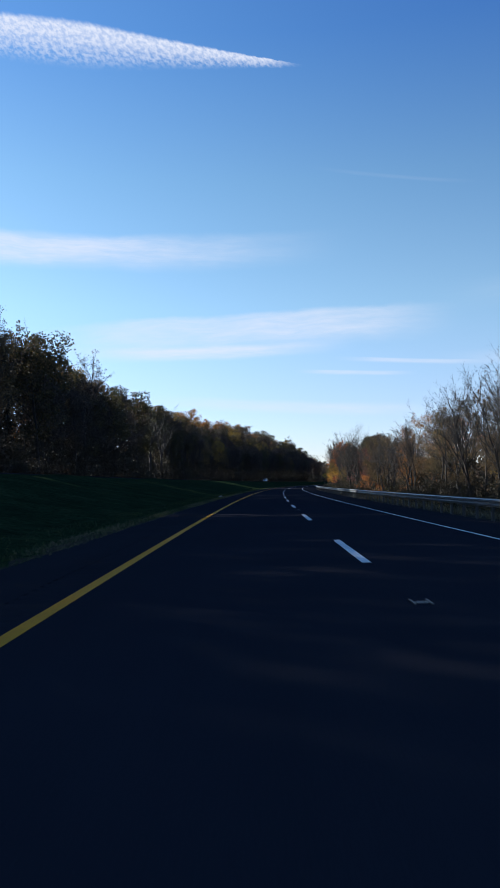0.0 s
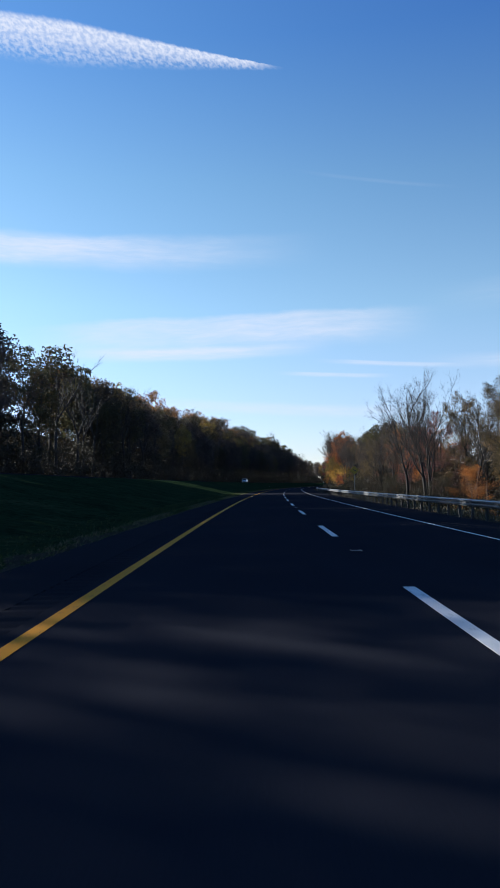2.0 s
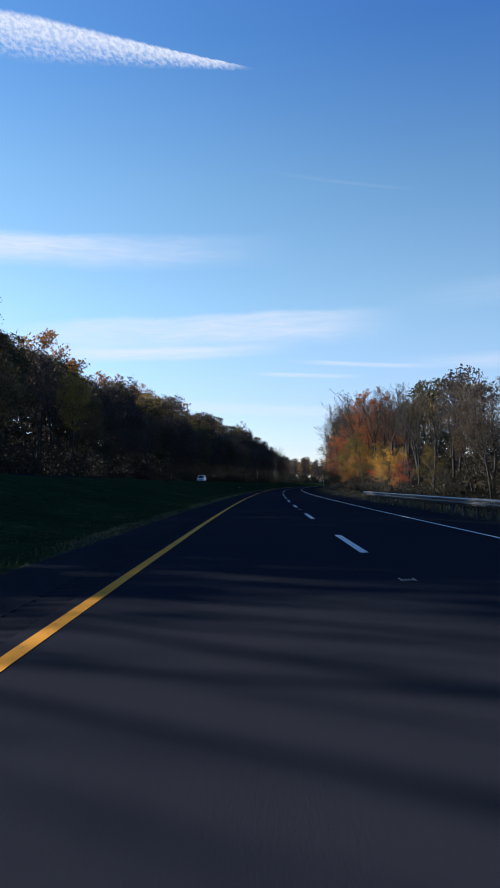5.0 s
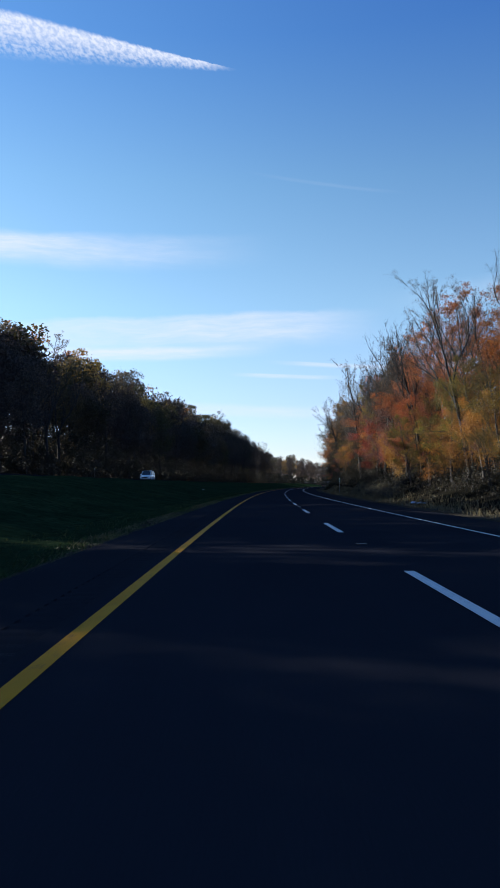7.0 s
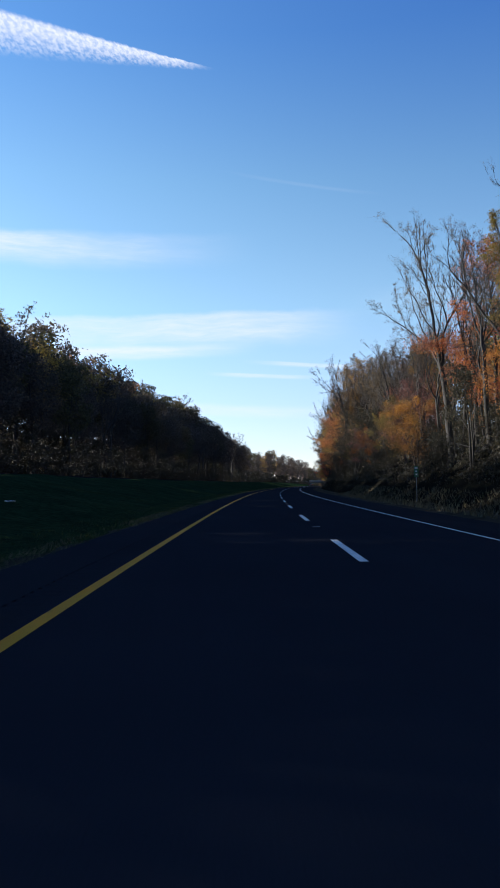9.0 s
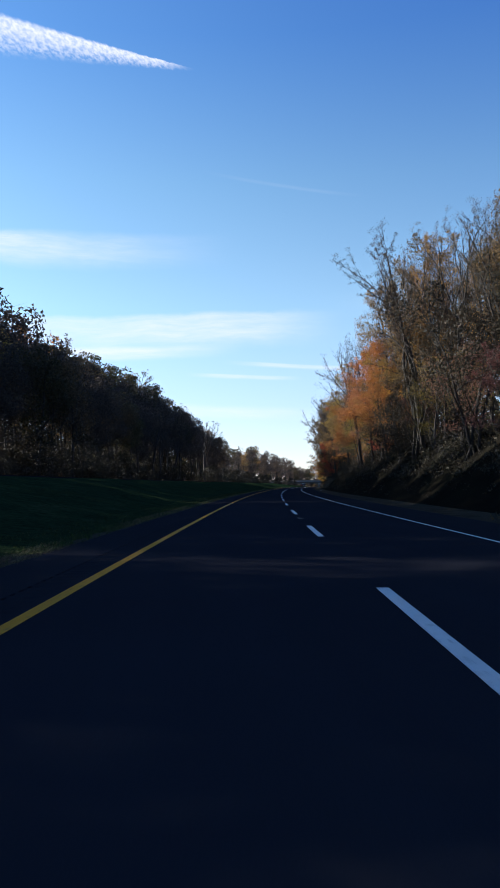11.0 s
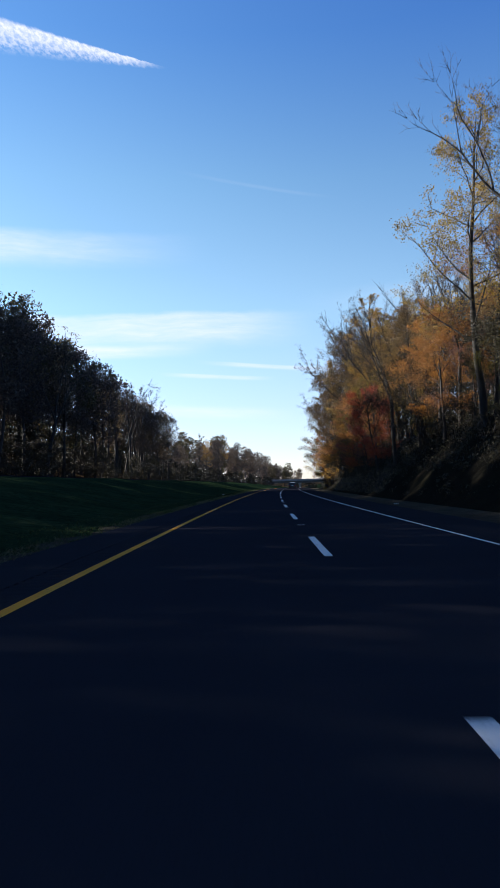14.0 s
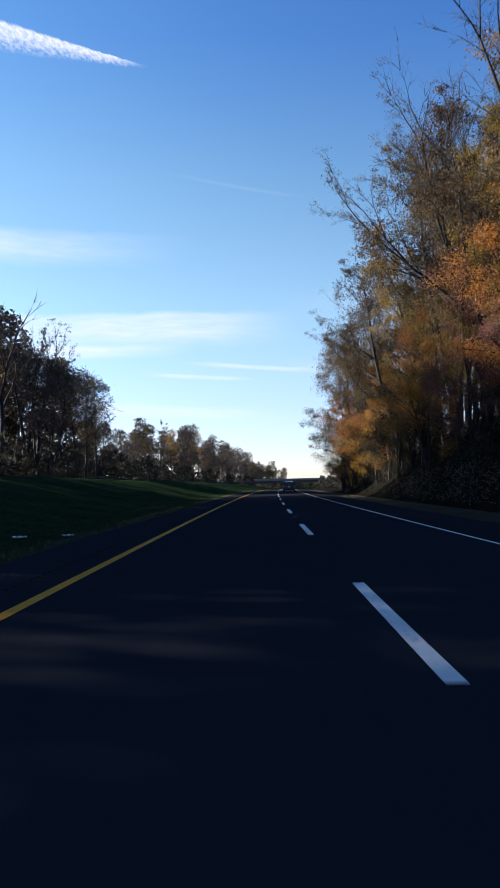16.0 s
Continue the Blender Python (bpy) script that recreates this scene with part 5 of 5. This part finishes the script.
# ---- cars ----
M_GLASS = plain("dark_car_glass", (0.015, 0.018, 0.02), 0.06, 0, 0.05)
M_TYRE = plain("tyre_rubber", (0.02, 0.02, 0.02), 0.8)
M_RIM = plain("alloy_rim", (0.5, 0.5, 0.52), 0.3, 0.9)
M_LAMP_R = plain("red_tail_lamp", (0.4, 0.01, 0.01), 0.15, coat=0.5)
M_LAMP_W = plain("clear_headlamp", (0.75, 0.77, 0.8), 0.1, coat=0.5)
M_TRIM = plain("black_trim", (0.02, 0.02, 0.022), 0.6)
M_PLATE = plain("pale_plate", (0.6, 0.6, 0.58), 0.5)


def loft(sections, mat_name, mats, cap=True):
    """Closed rings joined into a hull."""
    k = len(sections[0])
    verts = [p for r in sections for p in r]
    faces = []
    for a in range(len(sections) - 1):
        for i in range(k):
            j = (i + 1) % k
            faces.append((a * k + i, a * k + j, (a + 1) * k + j, (a + 1) * k + i))
    if cap:
        faces += [tuple(reversed(range(k))), tuple(range((len(sections) - 1) * k, len(sections) * k))]
    return mesh_from(mat_name, verts, faces, mats, smooth=False)


def hull_ring(y, half, low, high, shoulder):
    """A rounded box section of a body at y."""
    r = 0.12
    return [(-half + 0.05, y, low), (-half, y, low + r), (-half, y, shoulder), (-half + 0.06, y, high - 0.06), (-half + 0.2, y, high), (half - 0.2, y, high), (half - 0.06, y, high - 0.06),
            (half, y, shoulder), (half, y, low + r), (half - 0.05, y, low)]


def car(name, label, paint, m, length, width, height, tail_up):
    """A car that faces +y, with wheels, glass, lamps and bumpers."""
    t = thing(name, label, "car", m)
    h, L = width / 2, length / 2
    belt = height * 0.6
    body = [hull_ring(-L, h - 0.12, 0.38, belt - 0.1, 0.6), hull_ring(-L + 0.15, h - 0.03, 0.26, belt, 0.7), hull_ring(-L * 0.5, h, 0.22, belt + 0.02, 0.75), hull_ring(0, h, 0.22, belt, 0.75),
            hull_ring(L * 0.42, h, 0.22, belt - 0.03, 0.72), hull_ring(L - 0.35, h - 0.05, 0.24, belt - 0.16, 0.62), hull_ring(L, h - 0.2, 0.35, belt - 0.32, 0.5)]
    b = child("body", loft(body, "body", [paint]), t)
    bv = b.modifiers.new("edge", "BEVEL")
    bv.width, bv.segments = 0.03, 2
    back = -L + (0.12 if tail_up else 0.75)
    cab = []
    for y, hw, top in ((back, h - 0.12, belt), (back + 0.32, h - 0.24, height - 0.04), (0.0, h - 0.22, height), (L * 0.12, h - 0.23, height - 0.03), (L * 0.5, h - 0.14, belt - 0.04)):
        lo = belt - 0.06
        cab.append([(-h + 0.09, y, lo), (-hw - 0.02, y, max(lo + 0.01, top - 0.1)), (-hw + 0.1, y, max(lo + 0.02, top)), (hw - 0.1, y, max(lo + 0.02, top)), (hw + 0.02, y, max(lo + 0.01, top - 0.1)), (h - 0.09, y, lo)])
    child("cabin_glass", loft(cab, "cabin_glass", [M_GLASS]), t, "dark tinted windows")
    roof = [[(-h + 0.27, y, z - 0.03), (-h + 0.3, y, z + 0.012), (h - 0.3, y, z + 0.012), (h - 0.27, y, z - 0.03)] for y, z in ((back + 0.3, height - 0.05), (0, height), (L * 0.14, height - 0.04))]
    child("roof", loft(roof, "roof", [paint]), t)
    for sx in (-1, 1):
        for a, c in (((h - 0.1, back, belt - 0.02), (h - 0.25, back + 0.33, height - 0.03)), ((h - 0.12, L * 0.5, belt - 0.03), (h - 0.25, L * 0.14, height - 0.03)), ((h - 0.08, -0.1, belt), (h - 0.23, -0.1, height - 0.03))):
            w = Wood(1)
            w.tube([(sx * a[0], a[1], a[2]), (sx * c[0], c[1], c[2])], [0.05, 0.045], 6)
            child("pillar", fast_mesh("pillar", np.concatenate(w.v), np.concatenate(w.f), [paint]), t)
        part("mirror", box(0.2, 0.1, 0.13, sx * (h + 0.08), L * 0.36, belt + 0.06, 0.03), paint, t)
        part("tail_lamp", box(0.24 if not tail_up else 0.16, 0.06, 0.14 if not tail_up else 0.3, sx * (h - 0.2), -L + 0.01, belt - 0.16, 0.02), M_LAMP_R, t, "red tail lamp")
        part("headlamp", box(0.34, 0.1, 0.14, sx * (h - 0.34), L - 0.1, belt - 0.3, 0.03), M_LAMP_W, t, "clear bright headlamp")
        for y in (-L * 0.58, L * 0.6):
            bm = bmesh.new()
            bmesh.ops.create_cone(bm, cap_ends=True, segments=24, radius1=0.34, radius2=0.34, depth=0.22, matrix=Matrix.Translation((sx * (h - 0.1), y, 0.34)) @ Matrix.Rotation(radians(90), 4, "Y"))
            bmesh.ops.bevel(bm, geom=[e for e in bm.edges if len(e.link_faces) == 2 and e.calc_face_angle(0) > 1], offset=0.04, segments=2, affect="EDGES")
            wheel = part("wheel", bm, M_TYRE, t, "black tyre")
            bm = bmesh.new()
            bmesh.ops.create_cone(bm, cap_ends=True, segments=20, radius1=0.22, radius2=0.2, depth=0.03, matrix=Matrix.Translation((sx * (h + 0.015), y, 0.34)) @ Matrix.Rotation(radians(90), 4, "Y"))
            part("rim", bm, M_RIM, wheel, "alloy rim")
    part("rear_bumper", box(width - 0.2, 0.16, 0.22, 0, -L - 0.02, 0.45, 0.05), paint if not tail_up else M_TRIM, t)
    part("front_grille", box(width * 0.5, 0.06, 0.18, 0, L - 0.02, 0.55, 0.02), M_TRIM, t, "black grille")
    part("number_plate", box(0.31, 0.02, 0.15, 0, -L - 0.01, 0.75, 0.004), M_PLATE, t, "pale plate")


M_DARK_CAR = plain("dark_metallic_paint", (0.02, 0.022, 0.026), 0.25, 0.3, 0.05, coat=0.6)
M_WHITE_CAR = plain("white_car_paint", (0.78, 0.79, 0.8), 0.25, 0, 0.03, coat=0.6)
car("dark_car", "dark grey car driving ahead in the outer lane", M_DARK_CAR, on_road(650, 1.3, float(grade(650)) + 0.005), 4.6, 1.84, 1.52, True)
car("white_suv", "white sport utility car on the opposite carriageway", M_WHITE_CAR, on_road(357, -24.5, 2.365, 180), 4.7, 1.9, 1.75, True)


# ---- bridge across the far road ----
M_GIRDER = plain("dark_brown_girder_paint", (0.04, 0.035, 0.03), 0.7)


def overpass(s):
    z = float(grade(s))
    t = thing("overpass_bridge", "low grey concrete overpass bridge crossing the far road", "bridge", on_road(s, 0, 0))
    part("deck", box(130, 11, 0.5, -8, 0, z + 7.9, 0.05), M_CONCRETE, t)
    for y in (-5, -2.5, 0, 2.5, 5):
        part("girder", box(130, 0.5, 1.5, -8, y, z + 6.9), M_GIRDER, t, "dark brown steel girder")
    for y in (-5.3, 5.3):
        part("parapet", box(130, 0.3, 0.9, -8, y, z + 8.55, 0.03), M_CONCRETE, t)
    for x in (-14, 12):
        cap = part("pier_cap", box(1.2, 11, 1.0, x, 0, z + 5.75, 0.05), M_CONCRETE, t)
        for y in (-4, 0, 4):
            bm = bmesh.new()
            bmesh.ops.create_cone(bm, cap_ends=True, segments=14, radius1=0.5, radius2=0.5, depth=6.0, matrix=Matrix.Translation((x, y, z + 2.4)))
            part("column", bm, M_CONCRETE, cap)


overpass(1000)


# ---- mast above the woods ----
def mast(s, d, top):
    z = float(ground(s, d))
    t = thing("radio_mast", "slim steel radio mast with antenna arms above the treetops", "mast", on_road(s, d, z))
    h = top - z
    w = Wood(2)
    w.tube([(0, 0, -0.5), (0, 0, h * 0.5), (0, 0, h)], [0.5, 0.38, 0.22], 10)
    child("pole", fast_mesh("pole", np.concatenate(w.v), np.concatenate(w.f), [M_DULL], smooth=True), t)
    for lev in (h - 0.6,):
        for k in range(3):
            a = k * 2.094
            arm = part("arm", box(1.9, 0.14, 0.14, 0.95, 0, 0, 0.02), M_DULL, t, at=Matrix.Translation((0, 0, lev)) @ Matrix.Rotation(a, 4, "Z"))
            for y in (-0.6, 0.6):
                part("antenna", box(0.2, 0.3, 0.9, 1.9, y, 0.1, 0.03), M_DULL, arm, "grey panel antenna")
            part("crossbar", box(0.08, 1.5, 0.08, 1.8, 0, 0, 0.01), M_STEEL, arm)


mast(560, -75, 49.5)


# ---- litter ----
def crumpled_sheet(name, label, s, d, size, mat, seed):
    """A crumpled sheet lying on the ground."""
    g = np.random.default_rng(seed)
    n = 9
    u = np.linspace(-0.5, 0.5, n)
    X, Y = np.meshgrid(u, u, indexing="ij")
    Z = 0.16 * np.abs(np.sin(X * 7 + 1) * np.cos(Y * 6)) + g.uniform(0, 0.06, X.shape)
    V = np.stack([X * size * (1 + 0.2 * np.sin(5 * Y)), Y * size * 0.7, Z * size + 0.02], -1).reshape(-1, 3)
    a = (np.arange(n - 1)[:, None] * n + np.arange(n - 1)[None, :]).ravel()
    T = np.concatenate([np.stack([a, a + n, a + n + 1], 1), np.stack([a, a + n + 1, a + 1], 1)])
    me = fast_mesh(name, V, T, [mat], smooth=True)
    ob = new(name, me)
    ob.matrix_basis = on_road(s, d, float(ground(s, d)))
    sol = ob.modifiers.new("thick", "SOLIDIFY")
    sol.thickness = 0.006
    tagged(ob, label, "litter")


crumpled_sheet("plastic_sheet", "crumpled pale blue plastic sheet lying on the bank", 285.0, 8.4, 1.0, plain("pale_blue_plastic", (0.22, 0.36, 0.62), 0.4), 4)
M_PAPER = plain("dirty_white_paper", (0.65, 0.65, 0.6), 0.8)
for s, d, size, seed in ((559.5, -7.4, 0.3, 5), (560.5, -6.5, 0.26, 6), (68.0, -6.6, 0.3, 7), (72.5, -6.9, 0.22, 8), (331, -11.5, 0.35, 9), (520, 7.0, 0.3, 10)):
    crumpled_sheet("paper_litter", "crumpled dirty white paper lying beside the road", s, d, size, M_PAPER, seed)
